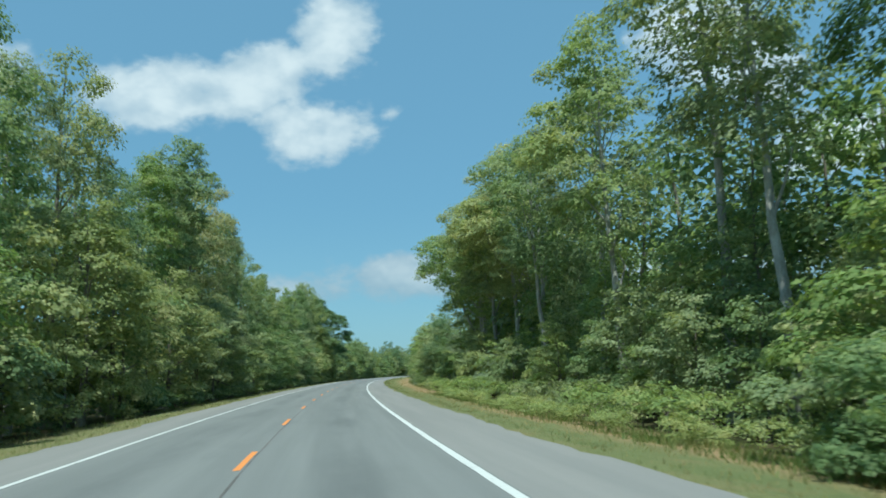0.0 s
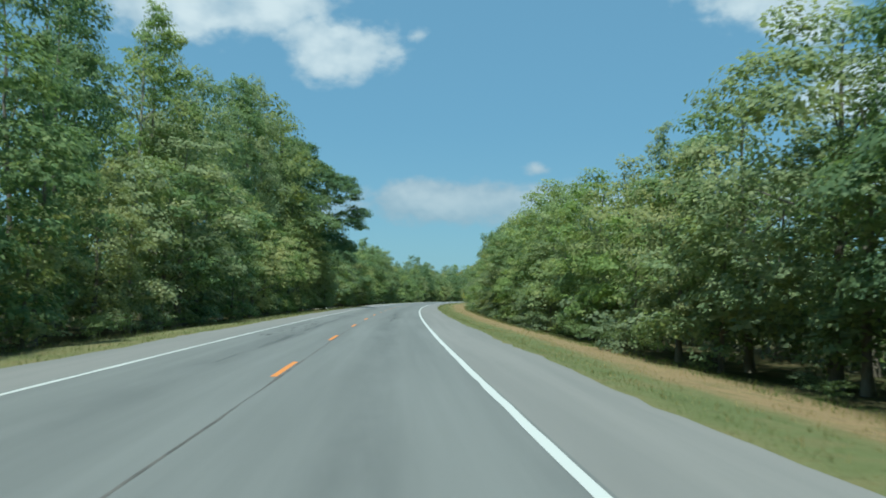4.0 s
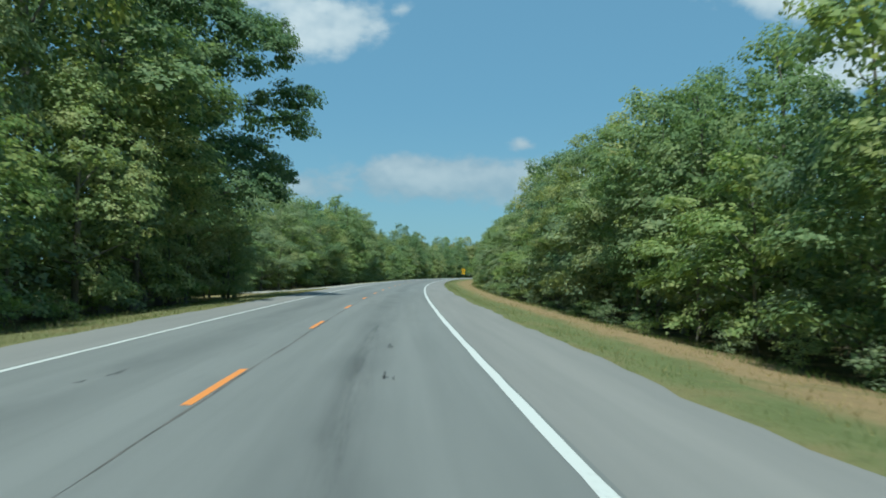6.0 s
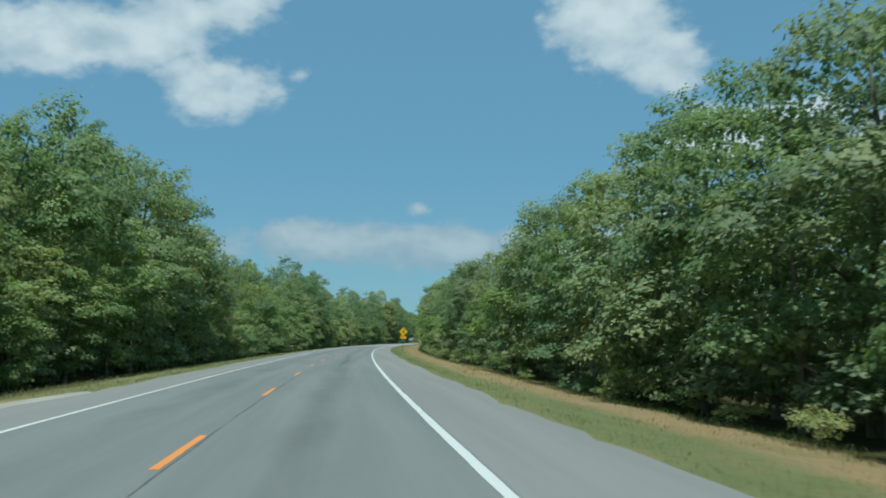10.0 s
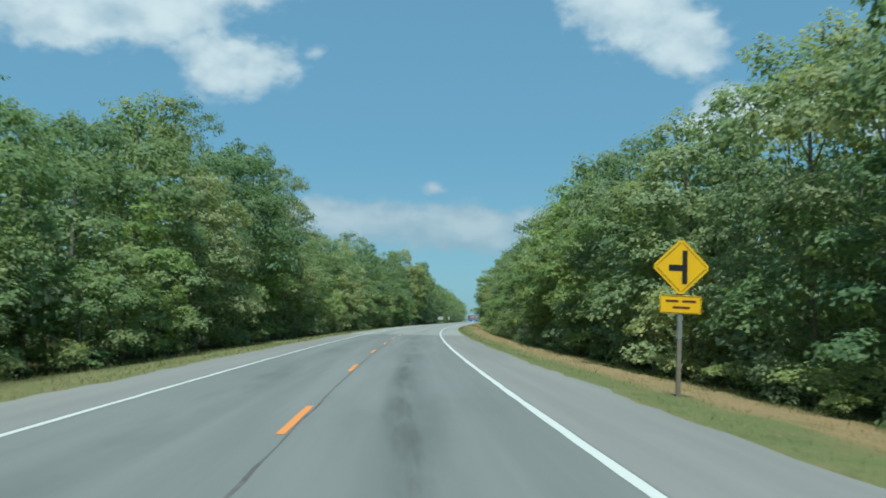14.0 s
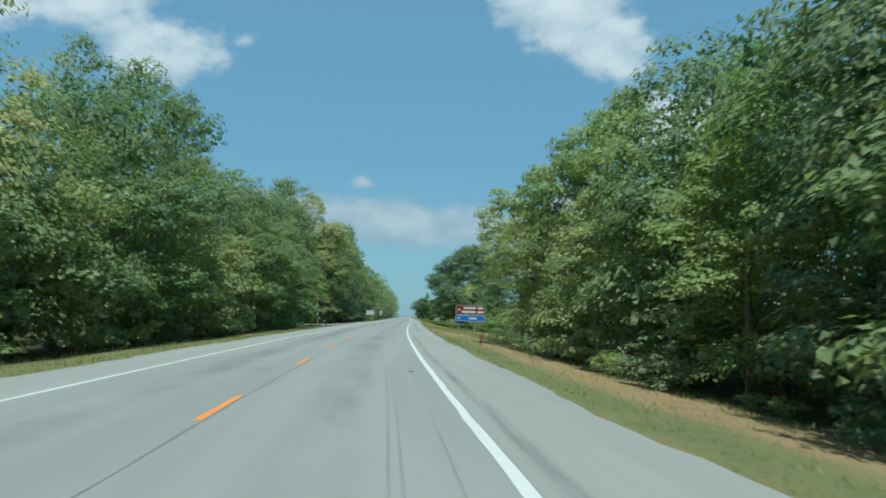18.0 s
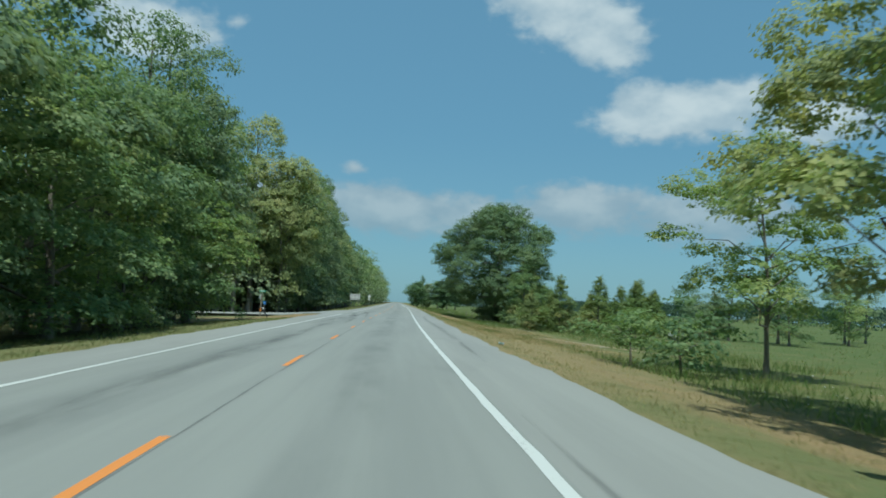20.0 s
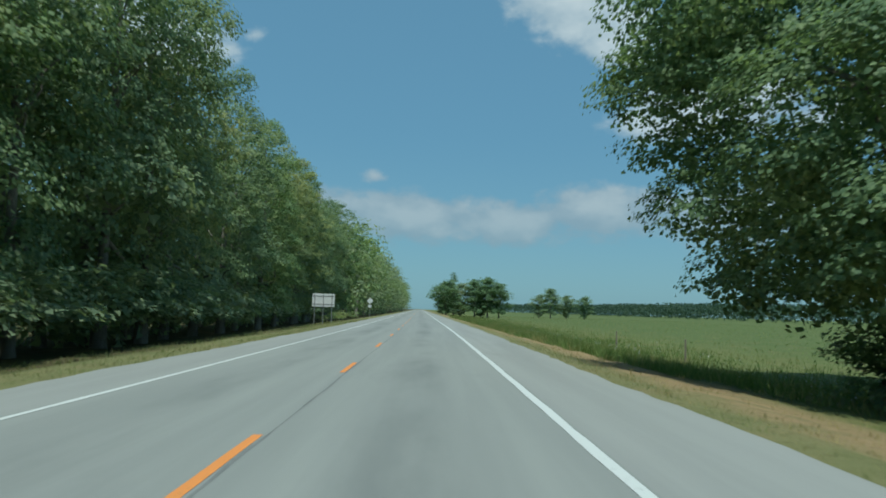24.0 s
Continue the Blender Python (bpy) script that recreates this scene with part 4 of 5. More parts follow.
def wood_edge(side, s0, s1, table, front):
    """The row that makes the wood's outline, lower trees in front of it, and the bushes at their feet."""
    nominal = 14.0 if side < 0 else 16.0

    def bare(s):
        return side < 0 and (223 < s < 232 or 611 < s < 650)
    s = s0
    while s < s1:
        h = top(table, s) * rng.uniform(0.98, 1.06)
        r = rng.uniform()
        kind = YELLOWED if r < 0.10 else SPIRE[int(rng.integers(2))] if r < 0.15 else EDGE[int(rng.integers(6))]
        if side < 0 and s > 655 and r < 0.75:
            kind = GRAND[(0, 3, 1, 2)[int(rng.integers(4))]]
        if h > 17.5 and r > 0.15:
            kind = TALL[int(rng.integers(3))] if side < 0 and s < 200 and r > 0.55 else GRAND[(0, 3)[int(rng.integers(2))]] if side < 0 and s > 640 else GRAND[(0, 2, 3, 0)[int(rng.integers(4))]]
        if not bare(s):
            o = max(nominal, front(s) + 1.2) + rng.uniform(-0.6, 1.0)
            kind(s, side * o, h, rng.uniform(0.8, 1.08) * (0.84 if h > 17.5 else 1.0), any_turn(side))
        s += rng.uniform(4.6, 6.2) * (1.15 if h > 17.5 else 1.0)
    s = s0 + 2
    while s < (604 if side < 0 else s1):
        h = min(top(table, s), 17) * (rng.uniform(0.28, 0.72) if side < 0 else rng.uniform(0.40, 0.80))
        r = rng.uniform()
        kind = YELLOWED if r < 0.08 and h > 7.5 else EDGE[(0, 4, 1, 4, 3, 0)[int(rng.integers(6))]] if h > 9 else YOUNG[(1, 3, 1, 0)[int(rng.integers(4))] if side < 0 else int(rng.integers(4))]
        if not bare(s):
            kind(s, side * (front(s) + 0.16 * h - (1.9 if side < 0 else 0.9) + rng.uniform(-0.3, 1.2)), h, rng.uniform(0.95, 1.25), any_turn(side))
        s += rng.uniform(3.2, 5.2) if side < 0 and s < 606 else rng.uniform(5.0, 8.5)
    s = s0
    while s < s1:
        h = top(table, s) * rng.uniform(0.82, 0.96)
        if not (606 < s < 652 and side < 0):
            BACK[int(rng.integers(3))](s, side * (max(nominal, front(s)) + 5.0 + rng.uniform(-1, 2)), h, rng.uniform(0.85, 1.1) if h < 18 else 0.8, any_turn(), deep=True)
        s += rng.uniform(5.5, 8.0)
    s = s0
    while s < s1:
        if not (232 < s < 262 and side < 0) and not (606 < s < 692 and side < 0) and not (722 < s < 762 and side < 0):
            kind, o, h, wide, turn, deep = BUSH[int(rng.integers(3))], side * (front(s) - 0.9 + rng.uniform(-0.9, 1.4)), rng.uniform(0.5, 1.9), rng.uniform(0.9, 1.4), any_turn(), rng.uniform() < 0.6
            if side > 0 or not 690 < s < 724:
                kind(s, o, h, wide, turn, deep=deep)
        s += rng.uniform(1.8, 5.0)


def left_front(s):
    return float(np.interp(s, (0, 200, 218, 226, 262, 300, 330, 400, 640, 668, 705, 730, 1400), (11.0, 11.0, 11.0, 19.0, 19.0, 13.0, 12.0, 11.5, 11.0, 8.4, 8.8, 11.0, 11.5)))


def right_front(s):
    return float(np.interp(s, (0, 60, 120, 140, 330, 340, 349, 358, 400, 480, 520, 560), (12.5, 13.5, 17.0, 14.0, 13.6, 15.6, 15.6, 13.6, 13.5, 13.5, 13.0, 13.0)))


def undergrowth(side, s0, s1, front):
    """Low growth that closes the wood's foot behind the first trunks."""
    s = s0
    while s < s1:
        if not (224 < s < 264 and side < 0) and not (606 < s < 652 and side < 0):
            FILL(s, side * (front(s) + (3.6 if side < 0 and s > 645 else 2.0) + rng.uniform(-1.0, 2.0)), rng.uniform(1.8, 4.4), 1.25, any_turn(), deep=True)
        s += rng.uniform(1.6, 2.6)


undergrowth(-1, 6, 760, left_front)
for s in np.arange(652.0, 666.0, 1.9):
    FILL(float(s), -left_front(s) - 2.2 - rng.uniform(0, 1.5), rng.uniform(1.4, 2.6), 1.3, any_turn(), deep=True)
undergrowth(1, 70, 556, right_front)
s = 262.0
while s < 430:
    BACK[int(rng.integers(3))](s, -(left_front(s) + 9.0 + rng.uniform(-1, 2)), top(LEFT_TOP, s) * rng.uniform(0.85, 1.0), 1.15, any_turn(), deep=True)
    s += rng.uniform(4.5, 6.5)
wood_edge(-1, 6, 800, LEFT_TOP, left_front)
wood_edge(1, 126, 556, RIGHT_TOP, right_front)
# the open tall wood beside the start of the road
s = 22.0
while s < 122:
    TALL[int(rng.integers(3))](s, 17.5 + rng.uniform(0, 3), top(RIGHT_TOP, s) * rng.uniform(0.85, 1.08), rng.uniform(0.9, 1.1), any_turn(1))
    for k in range(3):
        YOUNG[(1, 3, 1, 0)[int(rng.integers(4))]](s + 2.9 * k, 15.6 + rng.uniform(-0.4, 1.8), rng.uniform(2.2, 7.0), rng.uniform(0.9, 1.2), any_turn(1))
    EDGE[(4, 0, 4, 3)[int(rng.integers(4))]](s + 1.5, 19.0 + rng.uniform(0, 2), rng.uniform(6, 11), rng.uniform(0.9, 1.1), any_turn(1))
    EDGE[(4, 0, 4, 3)[int(rng.integers(4))]](s + 6, 20.0 + rng.uniform(0, 3), rng.uniform(8, 14), rng.uniform(0.8, 1.05), any_turn(1))
    BACK[int(rng.integers(3))](s + 1, 27 + rng.uniform(-2, 4), rng.uniform(16, 23), 1.0, any_turn(), deep=True)
    s += rng.uniform(7.5, 10.5)
for s in np.arange(24.0, 126.0, 4.8):
    BACK[2](float(s), 25.0 + rng.uniform(-2.5, 1.5), rng.uniform(9, 17), 1.15, any_turn(1), deep=True)
for s in np.arange(84.0, 134.0, 6.0):
    EDGE[int(rng.integers(6))](float(s), 25.0 + rng.uniform(-1.5, 1.5), rng.uniform(8, 12), 1.1, any_turn(1))
s = 8.0
while s < 128:
    BUSH[(2, 0, 2)[int(rng.integers(3))]](s, 11.4 + rng.uniform(-0.6, 4.0), rng.uniform(0.8, 2.3), rng.uniform(0.9, 1.3), any_turn())
    s += rng.uniform(1.8, 3.4)
TALL[0](110.7, 22.7, 23, 1.0, 110)
TALL[2](119.0, 22.6, 21, 1.0, 80)
BROAD(100.0, 18.4, 22, 1.0, 70)
TALL[0](87.5, 17.4, 24, 1.0, 100)
BROAD(82.5, 20.9, 23, 1.0, 90)
REACH = tree_kind("tall oak with pale trunk and long limbs over the verge", 150, 22.0, 9.0, 6.2, "wide", 70, 210, 1.9, 0.22, LEAF, PALE_BARK, 0.32, (1.6, -8.5), group="", limbs=16, split=True)
REACH(113, 22.3, 21.5, 1.0, 98)
# wide tree leaning over the left shoulder
OVER = tree_kind("big wide-crowned tree whose branches hang over the shoulder", 140, 23.0, 6.3, 11.0, "low", 120, 700, 2.2, 0.19, LEAF_DARK, BARK, 0.42, group="", limbs=22, wild=0.4, flat=0.6, split=True, kite=True)
OVER(217.5, -13.4, 23.0, 1.0, 5)
GRAND[1](465.8, -13.4, 18.0, 0.85, 0)
EDGE[0](207, 17.5, 13.0, 1.1, 98)
EDGE[3](213.5, 19.0, 14.0, 1.1, 110)
EDGE[1](459, 19.0, 17.5, 0.95, 100)
EDGE[3](467, 18.5, 17.0, 0.95, 85)
PALE_TOP = tree_kind("tall tree with a thin, yellowish green crown", 141, 26.0, 12.0, 5.0, "high", 60, 96, 1.5, 0.25, LEAF_TAN, BARK, 0.3, group="", limbs=24, fill=0.0)
PALE_TOP(221, -17.0, 27.5, 1.0, 10)
SPIRE[0](158.4, -17.6, 22.5, 0.8, 0)
SPIRE[1](146, -19.5, 24.5, 1.0, 70)
TALL[2](72, -12.8, 23.5, 0.9, 20)
EDGE[0](206, -12.0, 17, 1.1, 10)
# thicket round the gravel drive
for s, o, h in ((219, -9.6, 5.5), (223, -10.2, 5.0), (227, -11.0, 5.6), (230, -12.5, 4.6), (224, -13.5, 6.5), (233, -14.5, 5.0), (229, -16.5, 7.0)):
    YOUNG[1](s, o + 0.5, h, 1.2, any_turn(-1))
    YOUNG[1](s + 2.0, o - 0.3 + rng.uniform(-0.2, 0.2), h * 0.7, 1.3, any_turn(-1))
for s in np.arange(258, 318, 4.2):
    EDGE[int(rng.integers(6))](float(s), -(15.5 + rng.uniform(-1.0, 2.0)) + max(0.0, (s - 285) * 0.11), rng.uniform(4.5, 7.5), 1.35, any_turn(-1))
for k in range(26):
    BUSH[int(rng.integers(3))](rng.uniform(238, 262), -rng.uniform(17, 22), rng.uniform(1.5, 3.5), 1.3, any_turn())
GRAND[3](611.5, -15.5, 22.0, 0.9, 10)
GRAND[1](606.0, -14.5, 21.5, 0.9, 10)
GRAND[0](599.0, -14.0, 20.0, 0.9, -10)
# wood along the far side of the side road, and behind its bend
for o in np.arange(13.0, 78.0, 4.6):
    HOLLOW[(0, 1, 2, 0)[int(rng.integers(4))]](653.5 + rng.uniform(0, 2.0), -float(o), rng.uniform(21, 27) if o < 40 else rng.uniform(15, 21), rng.uniform(0.75, 0.95), rng.uniform(-20, 40))
    BACK[int(rng.integers(3))](659 + rng.uniform(0, 3), -float(o), rng.uniform(19, 24), 1.0, any_turn(), deep=True)
    for k in range(3):
        FILL(657.2 + 1.6 * k + rng.uniform(0, 1.5), -float(o) + 1.5 * k, rng.uniform(2.5, 4.4), 1.3, any_turn(), deep=True)
for o in np.arange(10.0, 84.0, 2.0):
    FILL(659.0 + rng.uniform(0, 2.5), -float(o), rng.uniform(2.4, 4.2), 1.5, any_turn(), deep=True)
for s in np.arange(600.0, 656.0, 5.5):
    BACK[int(rng.integers(3))](float(s), -84 + rng.uniform(-3, 3), rng.uniform(15, 20), 1.1, any_turn(), deep=True)
for o in np.arange(17.0, 82.0, 6.0):
    BACK[int(rng.integers(3))](604 + rng.uniform(-2, 1), -float(o), rng.uniform(14, 18), 1.1, any_turn(), deep=True)
# dark depth behind the last trees
for s in np.arange(654.0, 800.0, 3.6):
    BACK[int(rng.integers(2))](float(s), -16.0 - rng.uniform(0, 6), rng.uniform(13, 22), 1.0, any_turn(), deep=True)
for o in np.arange(12.0, 80.0, 3.4):
    BACK[int(rng.integers(2))](660 + rng.uniform(0, 4), -float(o), rng.uniform(13, 19), 1.0, any_turn(), deep=True)
# far end of the road
s = 800.0
while s < 1350:
    for side, o in ((-1, 14), (-1, 21)):
        BACK[int(rng.integers(3))](s + rng.uniform(-3, 3), side * (o + rng.uniform(-1, 2)), rng.uniform(18, 24), 1.15, any_turn(), deep=True)
    s += 11.0

# lone oak by the field
LONE = tree_kind("big spreading oak standing alone at the field's edge", 101, 20.3, 2.4, 10.3, "dome", 190, 900, 2.2, 0.17, LEAF_DARK, BARK, 0.60, group="", limbs=30, wild=0.35, fill=0.34, flat=0.85, seen=False, split=True, kite=True, name="oak", category="tree",
                 hang=tuple((-100 + 21 * k, 5.6 + 1.3 * (k % 2), 3.7 + 0.9 * ((k * 2) % 3), 1.9 + 0.3 * (k % 3)) for k in range(8)))
LONE(681.2, 18.1, 20.3, 1.06, 98)
EDGE[0](666.5, 20.4, 9.4, 1.15, 98)
EDGE[4](676.0, 23.0, 9.2, 1.35, 98)
EDGE[0](673.0, 24.5, 7.0, 1.4, 80)
EDGE[1](679.0, 21.0, 5.0, 1.4, 98)
EDGE[1](671, 25.0, 6.5, 1.2, 110)
for s, o, h in ((678, 17.2, 3.3), (680, 16.4, 3.0), (681.5, 17.0, 3.2), (677.5, 19.0, 3.4), (682, 16.0, 2.6), (679, 20.6, 3.6), (677, 15.8, 2.4), (668, 18.5, 2.4)):
    BUSH[1](s, o, h, 1.3, any_turn())
for s, o, h in ((643.1, 21.4, 6.7), (655.6, 22.4, 5.0), (651, 28, 7.2), (647.7, 30, 6.0), (655, 34, 7.0), (664, 37, 7.6), (645, 33, 5.4), (660, 29, 5.2), (662, 24, 4.4), (672, 42, 6.5), (650, 43, 6.0), (668, 32, 4.6)):
    CEDARS[int(rng.integers(2))](s, o, h, rng.uniform(0.9, 1.15), any_turn())
for k in range(34):
    BUSH[int(rng.integers(3))](rng.uniform(636, 682), rng.uniform(16.5, 42), rng.uniform(0.8, 2.4), rng.uniform(1.0, 1.6), any_turn())
for s, o, h in ((648, 44, 9.5), (645, 49, 10.5), (654, 41, 7), (652, 62, 9), (638, 47, 8), (642, 38, 6), (660, 66, 11), (670, 75, 10)):
    EDGE[int(rng.integers(6))](s, o, h, 1.1, any_turn(1))
SHRUB = bush_kind("tall scrubby bush, yellowish green, beside the dirt track", 66, 4.0, 2.1, 26, 110, 0.13, CEDAR)
for k in range(34):
    SHRUB(rng.uniform(639, 672), rng.uniform(17.5, 25), rng.uniform(1.5, 3.3), rng.uniform(0.9, 1.2), any_turn())
CEDARS[0](641.0, 17.6, 4.6, 1.1, 40)
NEAR_BUSH = bush_kind("leafy green bush at the edge of the verge", 67, 2.4, 1.5, 20, 300, 0.085, LEAF)
for s, o, h in ((15.5, 10.3, 2.4), (17.8, 11.4, 2.7), (13.5, 11.6, 2.6)):
    NEAR_BUSH(s, o, h, 1.1, any_turn())
for k in range(44):
    BUSH[2](rng.uniform(9, 80), rng.uniform(9.4, 12.0), rng.uniform(0.4, 1.1), rng.uniform(1.0, 1.6), any_turn(), deep=True)
# taller heads behind the wood's edge: along the road, away from it, height
for k, (s, o, h) in enumerate(((404, -18.5, 14.2), (426, -18.5, 13.4), (433, -18.5, 15.0), (440.5, -18.5, 18.4), (451, -18.5, 21.0), (467, -18.5, 21.5), (507.5, -18.5, 16.6), (512.5, -18.5, 17.0), (518, -18.5, 17.6), (545, -18.5, 20.0), (556.5, -18.5, 21.5), (305.5, -18.5, 15.2), (333, -18.5, 18.6), (360.5, -18.5, 19.0), (95, -18.5, 27.5),
                               (422, 20, 15.6), (416.5, 20, 15.6), (506, 20, 17.4), (479, 20, 18.2), (455, 20, 18.6), (473.5, 20, 17.0), (516, 20, 18.8), (499, 20, 15.6), (367, 20, 14.5), (359, 20, 13.8), (314.5, 20, 15.2), (298.5, 20, 14.4), (287, 20, 15.2), (276, 20, 15.5), (264, 20, 15.8), (258, 20, 17.0), (232, 20, 16.4), (211.5, 20, 15.4), (203, 20, 15.0), (552, 20, 20.5), (534, 20, 17.6))):
    (GRAND[(0, 1, 3)[k % 3]] if h > 18.9 else EDGE[k % 6])(s, o, h, 0.74, any_turn(1 if o > 0 else -1))
for k, (s, o, h) in enumerate(((409.5, -18.5, 15.4), (414, -18.5, 16.8), (162, -18.5, 23.4), (492.5, -18.5, 15.6), (339, -18.5, 19.8), (316, -18.5, 16.4), (391, -18.5, 15.0), (430.5, 20, 15.9), (510, 20, 16.2))):
    SPIRE[k % 2](s, o, h, 1.0, any_turn(1 if o > 0 else -1))
# depth behind the right-hand wood
for s in np.arange(128.0, 556.0, 5.0):
    BACK[int(rng.integers(3))](float(s), right_front(s) + 9.5 + rng.uniform(-1, 1.5), top(RIGHT_TOP, s) * rng.uniform(0.92, 1.04), 1.1, any_turn(), deep=True)
# higher wood behind the clearing
for s in np.arange(286.0, 392.0, 5.2):
    BACK[int(rng.integers(3))](float(s), -25.0 + rng.uniform(-1.5, 1.5), 17.0 + rng.uniform(-1, 2.5), 1.0, any_turn(-1), deep=True)
# thin-leaved young tree at the end of the right-hand wood
AIRY = tree_kind("thin-leaved young tree with an open, airy crown", 120, 11.0, 2.6, 4.4, "wide", 80, 300, 1.15, 0.12, LEAF_LIGHT, BARK, 0.12, limbs=26, fill=0.0, seen=False, split=True)
AIRY(585.0, 19.6, 11.5, 1.1, 30)
AIRY(561, 13.5, 14, 1.0, 100)
AIRY(567, 15.0, 13, 1.0, 220)
BUSH[0](585, 13.2, 3.0, 1.3, 20)
BUSH[1](582, 14.5, 3.2, 1.3, 70)
# clumps along the far part of the road and over the field
CLUMP = [tree_kind("dense dark green tree in a clump by the field", 160 + k, 15.0, 0.8, 4.6, sh, 40, 110, 1.9, 0.42, LEAF_DARK, BARK, 0.25, limbs=6, fill=0.4, seen=False, group="field trees") for k, sh in enumerate(("round", "high"))]
for s, o, h in ((955, 14, 17), (948, 11, 13.5), (960, 17, 13.5), (957, 10, 12), (955, 22, 15), (957, 27, 16), (959, 31.5, 14), (962, 25, 13), (1036, 64, 15), (1044, 73, 12), (1040, 81, 11.5), (1046, 60, 12), (1100, 20, 15), (1130, 16, 15)):
    (SPIRE[1] if h > 16 else CLUMP[int(rng.integers(2))])(s, o, h, 1.2, 98.0 + rng.uniform(-40, 40))


joined("woodland", "dense green woodland behind the first trees along the highway", "woodland", DEEP)


def canopy(seed, count, s0, s1, o0, o1, tall):
    """The roof of the wood away from the road."""
    r = np.random.default_rng(seed)
    s, o = r.uniform(s0, s1, count), r.uniform(o0, o1, count)
    o = np.where((o < 0) & (s > 205) & (s < 330), o - 22, o)          # the clearing round the drive
    o = o + np.where(o < 0, -4.0, 4.0)
    z = tall * (0.78 + 0.22 * np.sin(s * 0.55 + 3 * np.sin(o * 0.21)) * np.sin(o * 0.5)) * r.uniform(0.35, 1.0, count) ** 0.35 - 1.2
    x, y = spot(s, o)
    nrm = unit(r.normal(0, 0.55, (count, 3)) + np.array((0, 0, 1.0)))
    me = leaves("wood_canopy", np.c_[x, y, z], nrm, r.uniform(0.7, 1.3, count), LEAF_DARK, r, slim=0.9)
    tagged(part("wood_canopy", me), "green treetops of the wood stretching away from the highway", "woodland", kind="stuff")


canopy(41, 60000, -50, 604, -120, -27, 10.5)
canopy(42, 46000, 672, 1300, -110, -27, 13.0)
canopy(43, 50000, -50, 552, 28, 120, 9.5)


def far_wood():
    """The wood on the far side of the field, in one piece."""
    r = np.random.default_rng(8)
    n = 60000
    s = r.uniform(560, 2300, n)
    depth = r.uniform(0, 60, n)
    o = 330 + depth + 60 * np.sin(s * 0.004) - np.clip((s - 1200) * 0.28, 0, 290)
    heads = np.convolve(r.uniform(9.5, 17.5, 400), (0.25, 0.5, 0.25), "same")
    tall = np.interp(s, np.linspace(560, 2300, 400), heads)
    z = -1.5 + tall * np.sqrt(r.uniform(0, 1, n))
    x, y = spot(s, o)
    nrm = unit(r.normal(size=(n, 3)) + np.array((-0.9, -0.7, 0.2)))
    me = leaves("far_wood", np.c_[x, y, z], nrm, r.uniform(1.2, 2.3, n), LEAF_HAZED, r)
    tagged(part("far_wood", me), "distant belt of woodland beyond the field, dark green with haze-blue painted in", "woodland", kind="stuff")


far_wood()


def tufts(name, label, count, place, height, mat, seed, slim=0.16):
    """Blades of grass, in one piece."""
    r = np.random.default_rng(seed)
    s, o = place(r, count)
    clear = (o < 0) & (s > 240) & (s < 300)          # no grass on the gravel drive or the side road
    s = np.where(clear, s - 60, s)
    s = np.where((o < 0) & (s > 606) & (s < 657), s - 51, s)
    if height > 0.3:                                  # none on the bare bank by the dirt track
        o = np.where((o > 0) & (s > 590) & (s < 643) & (o < 18), o + 9.0, o)
    x, y = spot(s, o)
    z = lie(s, o)
    base = np.c_[x, y, z - 0.02]
    L = height * r.uniform(0.5, 1.3, count)
    d = unit(np.c_[r.normal(0, 0.45, (count, 2)), np.ones(count)])
    a = r.uniform(0, 6.28, count)
    w = np.c_[np.cos(a), np.sin(a), np.zeros(count)] * (L * slim)[:, None]
    v = np.stack([base - w / 2, base + w / 2, base + d * L[:, None]], 1).reshape(-1, 3)
    me = mesh_of(name, v, np.arange(3 * count).reshape(-1, 3), mat)
    tagged(part(name, me), label, "grass", kind="stuff")


tufts("verge_grass", "short green grass along the shoulder's edge", 44000, lambda r, n: (r.uniform(5, 700, n), 6.15 + np.abs(r.normal(0, 0.8, n))), 0.09, GRASS, 1)
tufts("verge_grass", "short green grass along the shoulder's edge", 45000, lambda r, n: (r.uniform(5, 760, n), -5.05 - np.abs(r.normal(0, 1.6, n))), 0.13, GRASS, 2)
tufts("tall_weeds", "yellow-green weeds beside the shoulder", 7000, lambda r, n: (np.repeat(r.uniform(8, 75, 60), n // 60 + 1)[:n] + r.normal(0, 1.2, n), 10.4 + r.normal(0, 0.8, n)), 0.28, GRASS, 12, 0.12)
tufts("dry_grass", "dry mown straw-coloured grass on the bank", 60000, lambda r, n: (r.uniform(5, 760, n), r.uniform(6.5, 12.5, n)), 0.12, STRAW, 3)
tufts("tall_weeds", "tall green weeds at the edge of the field", 34000, lambda r, n: (r.uniform(560, 1000, n), 12.5 + np.abs(r.normal(0, 7, n))), 0.42, GRASS, 4, 0.08)
tufts("dry_grass", "loose straw and dry grass on the bare bank by the track", 16000, lambda r, n: (r.uniform(592, 646, n), r.uniform(7.4, 16.5, n)), 0.12, STRAW, 23, 0.22)
tufts("verge_grass", "clumps of green weeds on the bare bank", 5000, lambda r, n: (np.repeat(r.uniform(594, 645, 50), 100) + r.normal(0, 0.6, n), np.repeat(r.uniform(7.0, 15.0, 50), 100) + r.normal(0, 0.4, n)), 0.16, GRASS, 24, 0.2)
tufts("tall_weeds", "tall yellow-green grass between the verge and the field", 30000, lambda r, n: (lambda a: (a, np.interp(a, (684, 690, 712, 840), (10.2, 9.6, 8.2, 8.2)) + np.abs(r.normal(0, 3.0, n))))(r.uniform(684, 840, n)), 0.48, GRASS, 25, 0.10)
tufts("crop", "low green field crop", 26000, lambda r, n: (r.uniform(600, 1100, n), r.uniform(20, 140, n)), 0.2, GRASS, 6, 0.6)
